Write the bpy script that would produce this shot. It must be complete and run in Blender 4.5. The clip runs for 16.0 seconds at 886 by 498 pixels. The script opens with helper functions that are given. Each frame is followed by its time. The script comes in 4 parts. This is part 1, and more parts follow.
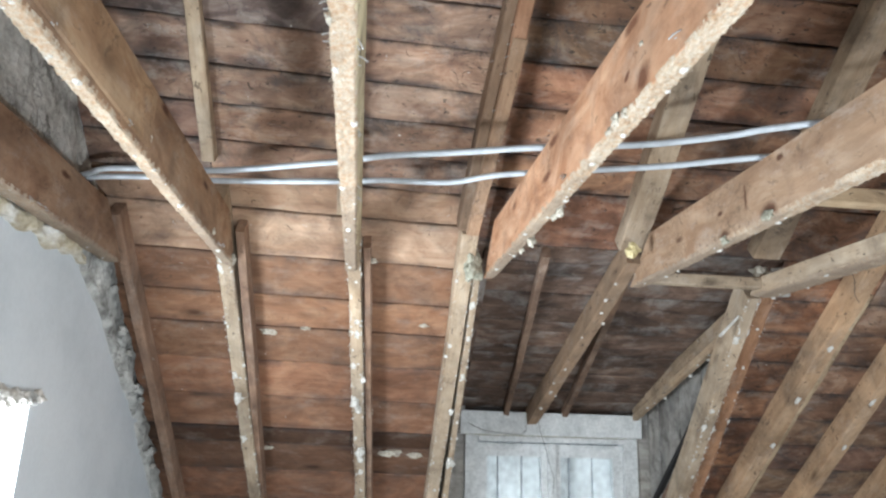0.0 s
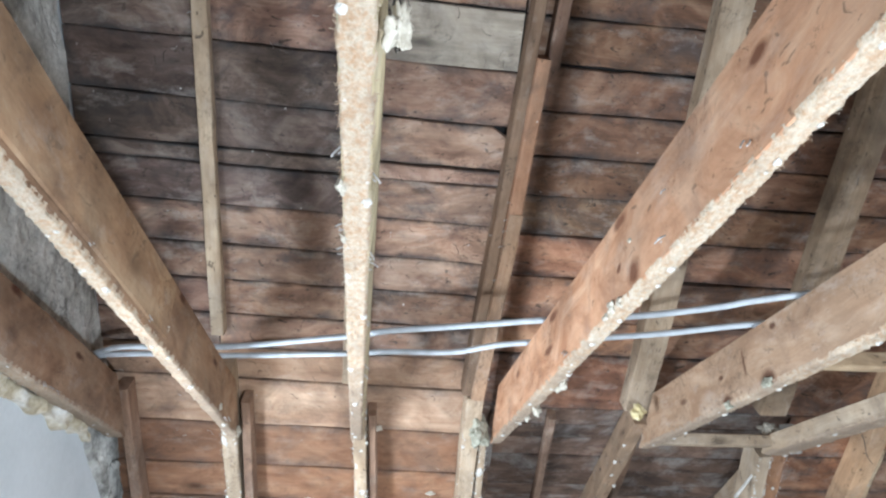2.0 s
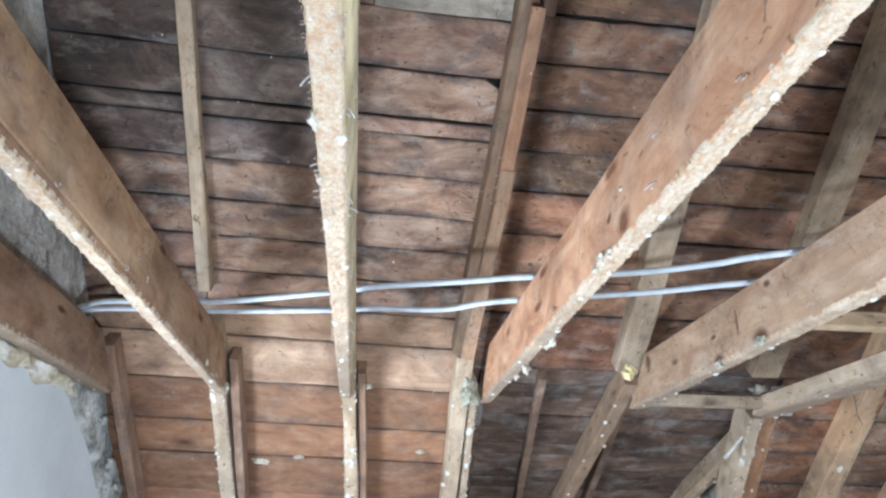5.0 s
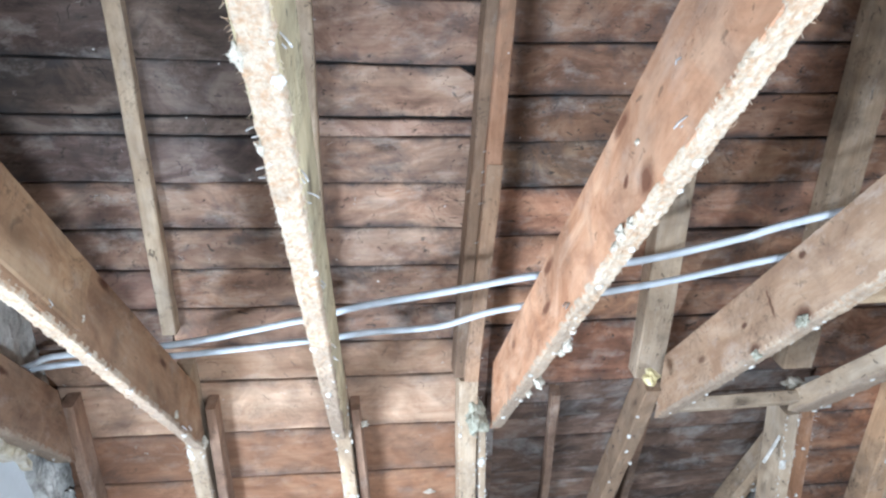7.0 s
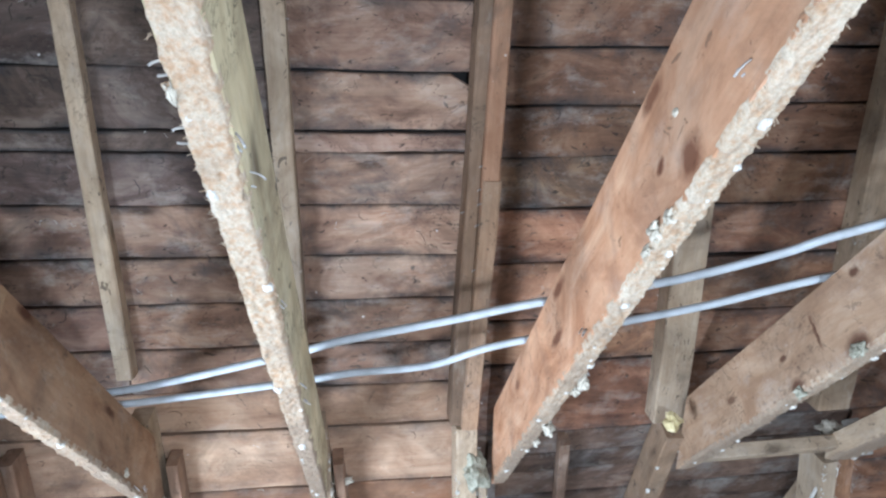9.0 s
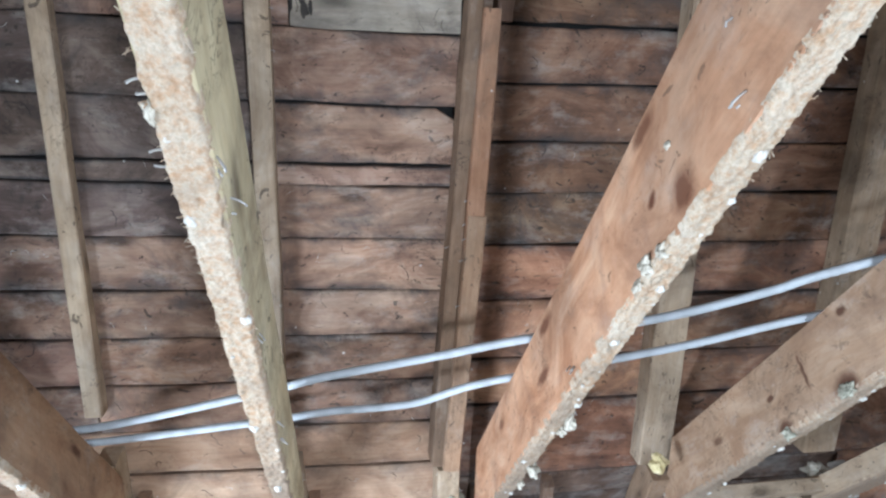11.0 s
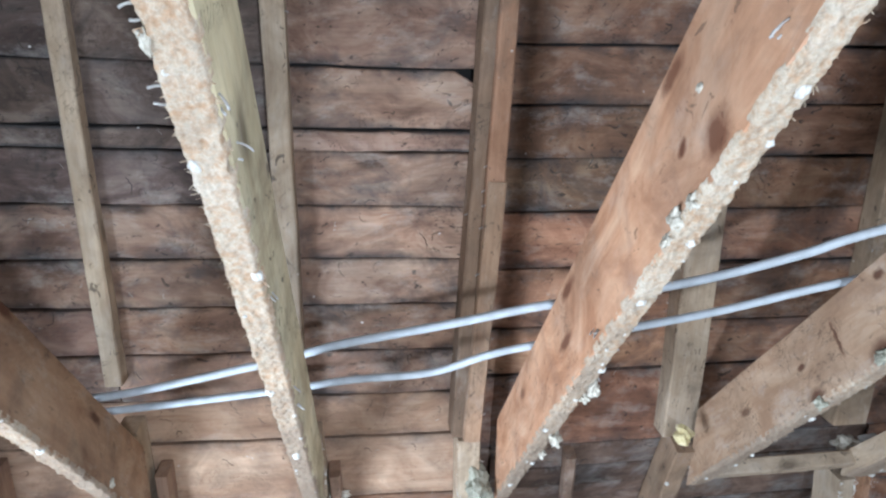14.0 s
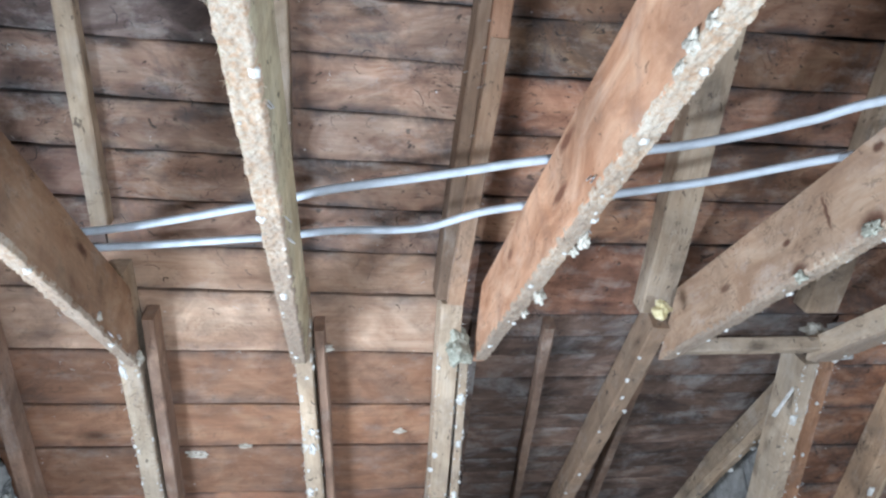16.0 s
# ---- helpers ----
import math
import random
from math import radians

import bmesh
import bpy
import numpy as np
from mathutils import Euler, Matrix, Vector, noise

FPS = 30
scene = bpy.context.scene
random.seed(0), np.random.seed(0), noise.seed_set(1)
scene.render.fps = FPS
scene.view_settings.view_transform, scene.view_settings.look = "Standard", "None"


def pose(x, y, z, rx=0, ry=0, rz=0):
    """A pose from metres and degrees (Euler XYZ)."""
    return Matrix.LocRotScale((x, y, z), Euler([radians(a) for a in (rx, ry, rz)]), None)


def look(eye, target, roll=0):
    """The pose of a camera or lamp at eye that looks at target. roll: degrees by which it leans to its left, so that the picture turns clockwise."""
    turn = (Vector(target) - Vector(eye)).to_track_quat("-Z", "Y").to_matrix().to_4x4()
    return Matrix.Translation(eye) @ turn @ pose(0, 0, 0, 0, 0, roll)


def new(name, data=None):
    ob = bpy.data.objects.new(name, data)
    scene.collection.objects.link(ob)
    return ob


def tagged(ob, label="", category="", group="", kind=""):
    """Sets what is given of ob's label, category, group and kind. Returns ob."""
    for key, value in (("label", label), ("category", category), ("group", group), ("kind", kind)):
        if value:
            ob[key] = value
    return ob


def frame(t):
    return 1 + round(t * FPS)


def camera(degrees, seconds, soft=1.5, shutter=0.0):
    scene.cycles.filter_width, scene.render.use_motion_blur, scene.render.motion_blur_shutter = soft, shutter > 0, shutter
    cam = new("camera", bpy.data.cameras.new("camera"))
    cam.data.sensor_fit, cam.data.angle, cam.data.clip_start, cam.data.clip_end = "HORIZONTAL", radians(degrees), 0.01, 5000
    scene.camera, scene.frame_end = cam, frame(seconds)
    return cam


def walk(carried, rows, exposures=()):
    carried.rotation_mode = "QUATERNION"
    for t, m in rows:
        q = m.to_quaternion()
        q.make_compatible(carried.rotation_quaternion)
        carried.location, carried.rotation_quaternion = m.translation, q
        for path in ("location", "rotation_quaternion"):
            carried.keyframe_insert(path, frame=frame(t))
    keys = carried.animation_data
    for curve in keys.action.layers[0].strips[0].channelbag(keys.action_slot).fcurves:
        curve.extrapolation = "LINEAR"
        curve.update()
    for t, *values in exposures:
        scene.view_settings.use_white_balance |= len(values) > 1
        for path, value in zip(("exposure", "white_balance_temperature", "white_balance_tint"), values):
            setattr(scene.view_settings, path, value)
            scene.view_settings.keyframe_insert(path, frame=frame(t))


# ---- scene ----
cam = camera(66.08, 16.0, 2.4)
PATH = [
    (0, (0.044, 0.158, 1.622), (0.266, 2.080, 2.128), 1.74),
    (0.5, (0.042, 0.139, 1.645), (0.265, 2.029, 2.261), 1.34),
    (1, (0.035, 0.122, 1.664), (0.249, 1.981, 2.369), 1.16),
    (1.5, (0.027, 0.096, 1.680), (0.233, 1.923, 2.466), 1.35),
    (2, (0.021, 0.071, 1.691), (0.219, 1.852, 2.579), 0.39),
    (2.5, (0.023, 0.052, 1.694), (0.222, 1.808, 2.631), 0.99),
    (3, (0.025, 0.063, 1.695), (0.198, 1.837, 2.603), 1.72),
    (3.5, (0.024, 0.076, 1.692), (0.191, 1.868, 2.565), 1.78),
    (4, (0.026, 0.096, 1.683), (0.220, 1.904, 2.517), 1.15),
    (4.5, (0.036, 0.113, 1.674), (0.198, 1.948, 2.452), 1.45),
    (5, (0.055, 0.122, 1.678), (0.262, 1.943, 2.479), 0.83),
    (5.2, (0.068, 0.117, 1.686), (0.322, 1.912, 2.528), -0.01),
    (7.3, (0.081, 0.432, 1.718), (0.352, 2.191, 2.628), -6.89),
    (7.5, (0.076, 0.477, 1.730), (0.415, 2.210, 2.668), -7.37),
    (8, (0.100, 0.538, 1.748), (0.367, 2.247, 2.751), -6.77),
    (8.2, (0.110, 0.560, 1.753), (0.351, 2.270, 2.762), -6.45),
    (10.3, (0.119, 0.598, 1.763), (0.439, 2.254, 2.837), -7.58),
    (10.5, (0.122, 0.600, 1.765), (0.448, 2.245, 2.855), -7.72),
    (11, (0.111, 0.614, 1.768), (0.428, 2.252, 2.871), -7.22),
    (11.5, (0.106, 0.616, 1.776), (0.421, 2.223, 2.924), -7.13),
    (12, (0.110, 0.598, 1.791), (0.418, 2.162, 2.999), -6.58),
    (12.5, (0.115, 0.578, 1.806), (0.448, 2.099, 3.061), -6.91),
    (13, (0.125, 0.581, 1.816), (0.418, 2.106, 3.076), -5.54),
    (13.5, (0.125, 0.614, 1.793), (0.418, 2.196, 2.982), -6.41),
    (14, (0.119, 0.661, 1.762), (0.375, 2.339, 2.821), -6.25),
    (14.5, (0.112, 0.683, 1.741), (0.361, 2.395, 2.744), -5.73),
    (15, (0.108, 0.695, 1.725), (0.464, 2.400, 2.708), -5.94),
    (15.5, (0.103, 0.708, 1.704), (0.458, 2.456, 2.609), -4.19),
    (16, (0.103, 0.724, 1.683), (0.400, 2.535, 2.480), -3.01),
]
walk(cam, [(t, look(eye, target, roll)) for t, eye, target, roll in PATH], exposures=[(0, -0.08, 6400, 10), (1, 0.02, 6200, 10), (2.5, 0.02, 6000, 10), (5.2, 0.02, 5850, 10), (7.3, 0.25, 5700, 10), (8.2, 0.0, 5650, 10), (10.3, -0.19, 5750, 10), (12.5, -0.25, 5800, 10), (14, -0.21, 5720, 10), (16, -0.12, 5650, 10)])

# ---- world and light ----
world = bpy.data.worlds.new("overcast_sky")
scene.world = world
world.use_nodes = True
wn = world.node_tree
sky = wn.nodes.new("ShaderNodeTexSky")
sky.sky_type = "NISHITA"
sky.sun_disc = False
sky.sun_elevation = radians(35)
sky.sun_rotation = radians(250)
wn.links.new(sky.outputs[0], wn.nodes["Background"].inputs[0])
wn.nodes["Background"].inputs[1].default_value = 0.15


def area_lamp(name, centre, aim, w, h, watts, colour):
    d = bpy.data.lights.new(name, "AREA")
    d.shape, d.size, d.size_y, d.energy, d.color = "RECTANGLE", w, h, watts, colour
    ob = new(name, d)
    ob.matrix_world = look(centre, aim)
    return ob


DAY = (0.87, 0.95, 1.0)
# unseen lamp added behind and below the view: joists and conduits throw their shadows on the boards away from it
area_lamp("work_lamp_light", (0.43, -0.10, 1.04), (0.42, 2.95, 1.7), 0.10, 0.10, 52, DAY)
area_lamp("gable_window_daylight", (-1.08, 1.93, 1.20), (1.3, 1.7, 1.7), 0.84, 0.9, 84, DAY)
# unseen fill lamps added at the east end to brighten east-facing sides
area_lamp("east_window_daylight", (4.3, 1.3, 1.2), (0.0, 1.3, 1.5), 1.1, 1.1, 43, DAY)
area_lamp("east_window_daylight", (4.3, -1.1, 1.2), (0.0, -0.4, 1.5), 1.1, 1.1, 43, DAY)

# ---- roof frame: origin on the underside of the boarding, v down the slope, n outwards ----
PITCH = 0.8267
SLOPE = math.atan(PITCH)
CS, SN = math.cos(SLOPE), math.sin(SLOPE)
ROOF = Matrix(((1, 0, 0, 0), (0, CS, SN, 2.68), (0, -SN, CS, 2.301), (0, 0, 0, 1)))
RIDGE_Y = 0.3
WALL_X = -0.92
END_X = 4.2


def rv(y):
    return (y - 2.68) / CS


def roof_z(y):
    return 2.301 - PITCH * (y - 2.68)


# ---- materials ----
def nodes_of(name):
    m = bpy.data.materials.new(name)
    m.use_nodes = True
    t = m.node_tree
    return m, t, t.nodes["Principled BSDF"]


def nd(t, kind, **kw):
    n = t.nodes.new(kind)
    for k, v in kw.items():
        n.inputs[k].default_value = v
    return n


def ramp(t, src, stops):
    r = t.nodes.new("ShaderNodeValToRGB")
    e = r.color_ramp.elements
    while len(e) < len(stops):
        e.new(0.5)
    for i, (p, c) in enumerate(stops):
        e[i].position, e[i].color = p, (*c, 1) if len(c) == 3 else c
    t.links.new(src, r.inputs[0])
    return r.outputs[0]


def mix(t, a, b, f, mode="MIX"):
    m = t.nodes.new("ShaderNodeMix")
    m.data_type, m.blend_type = "RGBA", mode
    for sock, v in ((m.inputs[0], f), (m.inputs[6], a), (m.inputs[7], b)):
        if isinstance(v, (int, float)):
            sock.default_value = v
        elif isinstance(v, tuple):
            sock.default_value = (*v, 1)
        else:
            t.links.new(v, sock)
    return m.outputs[2]


def grey(v):
    return (v, v, v)


def spots(t, vec, centres):
    """A mask of soft ellipses on a timber's side: (x, z, half length, half height, strength)."""
    out = None
    rag = nd(t, "ShaderNodeTexNoise", Scale=24.0, Detail=5.0, Roughness=0.65)
    t.links.new(vec, rag.inputs["Vector"])
    wv = t.nodes.new("ShaderNodeVectorMath")
    wv.operation = "MULTIPLY_ADD"
    t.links.new(rag.outputs["Color"], wv.inputs[0])
    wv.inputs[1].default_value = (0.04, 0.0, 0.018)
    t.links.new(vec, wv.inputs[2])
    of = t.nodes.new("ShaderNodeVectorMath")
    of.operation = "SUBTRACT"
    t.links.new(wv.outputs[0], of.inputs[0])
    of.inputs[1].default_value = (0.02, 0.0, 0.009)
    vec = of.outputs[0]
    for x, z, rx, rz, k in centres:
        a = t.nodes.new("ShaderNodeVectorMath")
        a.operation = "SUBTRACT"
        t.links.new(vec, a.inputs[0])
        a.inputs[1].default_value = (x, 0, z)
        m = t.nodes.new("ShaderNodeVectorMath")
        m.operation = "MULTIPLY"
        t.links.new(a.outputs[0], m.inputs[0])
        m.inputs[1].default_value = (1 / rx, 0, 1 / rz)
        ln = t.nodes.new("ShaderNodeVectorMath")
        ln.operation = "LENGTH"
        t.links.new(m.outputs[0], ln.inputs[0])
        r = t.nodes.new("ShaderNodeMapRange")
        for i, v in ((1, 1.25), (2, 0.55), (3, 0.0), (4, min(0.96, k * 1.45))):
            r.inputs[i].default_value = v
        t.links.new(ln.outputs["Value"], r.inputs[0])
        if out is None:
            out = r.outputs[0]
        else:
            mx = t.nodes.new("ShaderNodeMath")
            mx.operation = "MAXIMUM"
            t.links.new(out, mx.inputs[0])
            t.links.new(r.outputs[0], mx.inputs[1])
            out = mx.outputs[0]
    return out


def wood(name, dark, mid, light, stain=(0.05, 0.04, 0.035), stain_amount=0.6, knots=0.8, rough=0.8, grain=1.0, dust=0.35, band=0.5, damp=0.7, fine=0.4, mottle=0.35, scratch=0.7, specks=0.0, marks=(), fleck=0.35, soot=0.0):
    """Sawn timber: grain along local X, mottling, knots, scratches, grime and dust; tinted by the object's colour."""
    m, t, b = nodes_of(name)
    L = t.links.new
    tc, oi = t.nodes.new("ShaderNodeTexCoord"), t.nodes.new("ShaderNodeObjectInfo")

    def tex(scale, vec, detail=4.0, roughness=0.6, distortion=0.0):
        n = nd(t, "ShaderNodeTexNoise", Scale=scale, Detail=detail, Roughness=roughness, Distortion=distortion)
        L(vec, n.inputs["Vector"])
        return n.outputs["Fac"]

    def stretch(vec, sc):
        mp = t.nodes.new("ShaderNodeMapping")
        mp.inputs["Scale"].default_value = sc
        L(vec, mp.inputs["Vector"])
        return mp.outputs[0]

    def times(a, k):
        mm = t.nodes.new("ShaderNodeMath")
        mm.operation = "MULTIPLY"
        for sock, v in zip(mm.inputs, (a, k)):
            if isinstance(v, float):
                sock.default_value = v
            else:
                L(v, sock)
        return mm.outputs[0]

    off = t.nodes.new("ShaderNodeVectorMath")
    off.operation = "MULTIPLY_ADD"
    L(oi.outputs["Random"], off.inputs[0])
    off.inputs[1].default_value = (37, 53, 71)
    L(tc.outputs["Object"], off.inputs[2])
    P = off.outputs[0]
    warp = nd(t, "ShaderNodeTexNoise", Scale=2.6, Detail=3.0)
    L(P, warp.inputs["Vector"])
    wp = t.nodes.new("ShaderNodeVectorMath")
    wp.operation = "MULTIPLY_ADD"
    L(warp.outputs["Color"], wp.inputs[0])
    wp.inputs[1].default_value = (0.0, 0.12, 0.12)
    L(P, wp.inputs[2])
    W = wp.outputs[0]
    g1 = tex(1.6, stretch(W, (1.3, 14 * grain, 14 * grain)), 6.0, 0.62)
    g2 = tex(1.0, stretch(P, (7, 150, 150)), 3.0)
    iso = tex(7.0, stretch(W, (0.6, 1.2, 1.2)), 8.0, 0.66, 1.2)
    col = ramp(t, g1, [(0.28, dark), (0.5, mid), (0.74, light)])
    col = mix(t, col, ramp(t, iso, [(0.36, dark), (0.5, mid), (0.62, light)]), mottle)
    col = mix(t, col, ramp(t, g2, [(0.3, grey(0.66)), (0.65, grey(1.1))]), fine, "MULTIPLY")
    col = mix(t, col, ramp(t, tex(3.1, P), [(0.3, grey(0.55)), (0.52, grey(1.0)), (0.7, (1.25, 1.2, 1.12))]), band, "MULTIPLY")
    vo = nd(t, "ShaderNodeTexVoronoi", Scale=1.0)
    L(stretch(W, (2.6, 7.0, 7.0)), vo.inputs["Vector"])
    kn = ramp(t, vo.outputs["Distance"], [(0.05, grey(1)), (0.12, grey(0.35)), (0.2, grey(0))])
    col = mix(t, col, tuple(c * 0.32 for c in dark), times(kn, knots))
    col = mix(t, col, oi.outputs["Color"], 1.0, "MULTIPLY")
    # grime
    col = mix(t, col, stain, ramp(t, tex(5.0, P, 8.0, 0.7, 0.6), [(0.5, grey(0)), (0.66, grey(stain_amount))]))
    gp = t.nodes.new("ShaderNodeNewGeometry")
    wn_ = tex(2.3, gp.outputs["Position"], 6.0, 0.64, 0.8)
    col = mix(t, col, ramp(t, wn_, [(0.34, (0.36, 0.365, 0.385)), (0.48, grey(0.92)), (0.66, (1.2, 1.17, 1.13))]), damp, "MULTIPLY")
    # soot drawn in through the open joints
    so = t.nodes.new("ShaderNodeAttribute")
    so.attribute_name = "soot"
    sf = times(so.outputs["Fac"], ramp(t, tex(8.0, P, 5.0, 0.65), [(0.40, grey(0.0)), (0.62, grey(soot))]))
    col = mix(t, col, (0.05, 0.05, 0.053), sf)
    # curved hair-like scratches and dark flecks
    rid = ramp(t, tex(9.0, W, 5.0, 0.6, 2.5), [(0.486, grey(0)), (0.5, grey(1)), (0.514, grey(0))])
    where = ramp(t, tex(6.0, P, 3.0), [(0.53, grey(0)), (0.6, grey(scratch))])
    col = mix(t, col, (0.03, 0.024, 0.02), times(rid, where))
    fl = ramp(t, tex(1.0, stretch(W, (26, 44, 44)), 3.0, 0.6, 1.0), [(0.635, grey(0)), (0.68, grey(fleck))])
    col = mix(t, col, (0.032, 0.026, 0.022), fl)
    # dust and pale scuffs
    du = tex(13.0, stretch(P, (0.5, 1.0, 1.0)), 9.0, 0.75)
    col = mix(t, col, (0.5, 0.46, 0.42), ramp(t, du, [(0.53, grey(0)), (0.75, grey(dust))]))
    if specks:
        vs = nd(t, "ShaderNodeTexVoronoi", Scale=16.0)
        L(P, vs.inputs["Vector"])
        sz = ramp(t, vs.outputs["Distance"], [(0.03, grey(1)), (0.06, grey(0))])
        pick = nd(t, "ShaderNodeSeparateColor")
        L(vs.outputs["Color"], pick.inputs[0])
        col = mix(t, col, (0.75, 0.73, 0.7), times(sz, ramp(t, pick.outputs[0], [(0.78, grey(0)), (0.8, grey(specks))])))
    if marks:
        col = mix(t, col, tuple(c * q for c, q in zip(dark, (0.36, 0.26, 0.24))), spots(t, tc.outputs["Object"], marks))
    L(col, b.inputs["Base Color"])
    b.inputs["Roughness"].default_value = rough
    b.inputs["Specular IOR Level"].default_value = 0.2
    bp = nd(t, "ShaderNodeBump", Strength=0.55, Distance=0.003)
    hs = mix(t, g1, g2, 0.4)
    hs = mix(t, hs, du, 0.4)
    L(hs, bp.inputs["Height"])
    L(bp.outputs[0], b.inputs["Normal"])
    return m


def mineral(name, c1, c2, c3, scale=4.0, rough=0.9, bump=0.5, dist=0.004, crack=0.0, fine=60.0, speck=0.6):
    m, t, b = nodes_of(name)
    L = t.links.new
    tc = t.nodes.new("ShaderNodeTexCoord")
    n1 = nd(t, "ShaderNodeTexNoise", Scale=scale, Detail=8.0, Roughness=0.65)
    n2 = nd(t, "ShaderNodeTexNoise", Scale=fine, Detail=4.0)
    for n in (n1, n2):
        L(tc.outputs["Object"], n.inputs["Vector"])
    col = ramp(t, n1.outputs["Fac"], [(0.3, c1), (0.5, c2), (0.68, c3)])
    col = mix(t, col, ramp(t, n2.outputs["Fac"], [(0.3, grey(0.75)), (0.6, grey(1.08))]), speck, "MULTIPLY")
    if crack:
        v = nd(t, "ShaderNodeTexNoise", Scale=3.3, Detail=9.0, Roughness=0.72)
        L(tc.outputs["Object"], v.inputs["Vector"])
        f = ramp(t, v.outputs["Fac"], [(0.485, grey(0)), (0.5, grey(crack)), (0.515, grey(0))])
        v2 = nd(t, "ShaderNodeTexNoise", Scale=1.1, Detail=2.0)
        L(tc.outputs["Object"], v2.inputs["Vector"])
        f = mix(t, f, ramp(t, v2.outputs["Fac"], [(0.5, grey(0)), (0.6, grey(1))]), 1.0, "MULTIPLY")
        col = mix(t, col, (0.06, 0.055, 0.05), f)
    L(col, b.inputs["Base Color"])
    b.inputs["Roughness"].default_value = rough
    b.inputs["Specular IOR Level"].default_value = 0.2
    bp = nd(t, "ShaderNodeBump", Strength=bump, Distance=dist)
    L(mix(t, n1.outputs["Fac"], n2.outputs["Fac"], 0.5), bp.inputs["Height"])
    L(bp.outputs[0], b.inputs["Normal"])
    return m


def plain(name, c, rough=0.6, metal=0.0):
    m, t, b = nodes_of(name)
    tc = t.nodes.new("ShaderNodeTexCoord")
    n = nd(t, "ShaderNodeTexNoise", Scale=25.0, Detail=4.0)
    t.links.new(tc.outputs["Object"], n.inputs["Vector"])
    t.links.new(ramp(t, n.outputs["Fac"], [(0.3, tuple(v * 0.75 for v in c)), (0.6, c)]), b.inputs["Base Color"])
    b.inputs["Roughness"].default_value, b.inputs["Metallic"].default_value = rough, metal
    return m


PINE = dict(dark=(0.31, 0.155, 0.088), mid=(0.475, 0.28, 0.178), light=(0.57, 0.39, 0.275), stain=(0.21, 0.115, 0.08), stain_amount=0.5, dust=0.28, band=0.4, grain=0.5, fine=0.25, mottle=0.75, damp=0.5, scratch=0.45, fleck=0.5)
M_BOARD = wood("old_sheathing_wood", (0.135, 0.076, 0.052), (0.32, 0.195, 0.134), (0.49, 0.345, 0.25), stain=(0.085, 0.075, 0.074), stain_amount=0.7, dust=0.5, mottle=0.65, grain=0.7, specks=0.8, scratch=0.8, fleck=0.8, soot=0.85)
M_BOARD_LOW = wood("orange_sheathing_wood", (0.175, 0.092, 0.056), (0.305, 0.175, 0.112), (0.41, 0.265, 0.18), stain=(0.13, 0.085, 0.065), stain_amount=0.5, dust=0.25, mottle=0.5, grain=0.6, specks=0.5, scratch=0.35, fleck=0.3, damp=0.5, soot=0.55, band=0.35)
# darker, greyer boards for the upper rows left of the middle joist
M_BOARD_DARK = wood("dark_grey_brown_sheathing_wood", (0.07, 0.05, 0.041), (0.175, 0.125, 0.10), (0.31, 0.24, 0.195), stain=(0.045, 0.041, 0.04), stain_amount=0.7, dust=0.5, mottle=0.75, grain=0.7, specks=0.9, scratch=0.6, fleck=0.6, soot=0.9)
M_JOIST = wood("joist_pine", knots=0.8, **PINE)
M_JOIST_KNOTTY = wood("knotty_joist_pine", knots=0.3, marks=((3.199, -0.015, 0.034, 0.012, 0.55), (3.702, -0.023, 0.042, 0.013, 0.6), (3.772, -0.094, 0.042, 0.011, 0.6), (3.163, -0.138, 0.032, 0.026, 0.6), (3.228, -0.101, 0.015, 0.009, 0.9), (3.352, 0.004, 0.016, 0.007, 0.9), (2.69, -0.043, 0.03, 0.012, 0.6), (4.145, -0.053, 0.03, 0.012, 0.5)), **PINE)
M_JOIST_GREY = wood("greyed_joist_pine", (0.24, 0.155, 0.10), (0.355, 0.26, 0.18), (0.46, 0.375, 0.285), stain=(0.19, 0.125, 0.09), stain_amount=0.6, dust=0.55, band=0.4, grain=0.5, fine=0.25, mottle=0.55, damp=0.4, knots=0.2, marks=((3.738, -0.151, 0.035, 0.026, 0.9), (3.961, -0.155, 0.028, 0.02, 0.85), (3.67, -0.026, 0.011, 0.01, 0.95), (3.838, -0.076, 0.006, 0.04, 0.8), (3.974, -0.081, 0.014, 0.008, 0.7), (4.242, -0.091, 0.02, 0.01, 0.5)))
M_JOIST_DULL = wood("dull_joist_pine", (0.19, 0.10, 0.06), (0.36, 0.225, 0.145), (0.48, 0.345, 0.24), stain=(0.13, 0.085, 0.065), stain_amount=0.6, dust=0.4, band=0.45, grain=0.5, fine=0.25, mottle=0.5, damp=0.5, knots=0.4, marks=((3.704, -0.01, 0.03, 0.012, 0.8), (3.272, -0.05, 0.03, 0.014, 0.7), (2.942, -0.05, 0.035, 0.014, 0.8), (4.145, -0.04, 0.03, 0.01, 0.6)))
M_PALE = wood("pale_rafter_pine", (0.30, 0.212, 0.14), (0.43, 0.333, 0.238), (0.55, 0.45, 0.342), stain=(0.16, 0.115, 0.08), stain_amount=0.55, dust=0.35, damp=0.6, specks=0.5, fleck=0.7)
M_BROWN = wood("brown_batten_wood", (0.19, 0.115, 0.078), (0.30, 0.19, 0.132), (0.40, 0.275, 0.20), stain_amount=0.4, damp=0.5)
M_GREYWOOD = wood("weathered_grey_wood", (0.20, 0.19, 0.175), (0.32, 0.305, 0.285), (0.44, 0.425, 0.40), stain=(0.08, 0.07, 0.065), stain_amount=0.6, mottle=0.6)
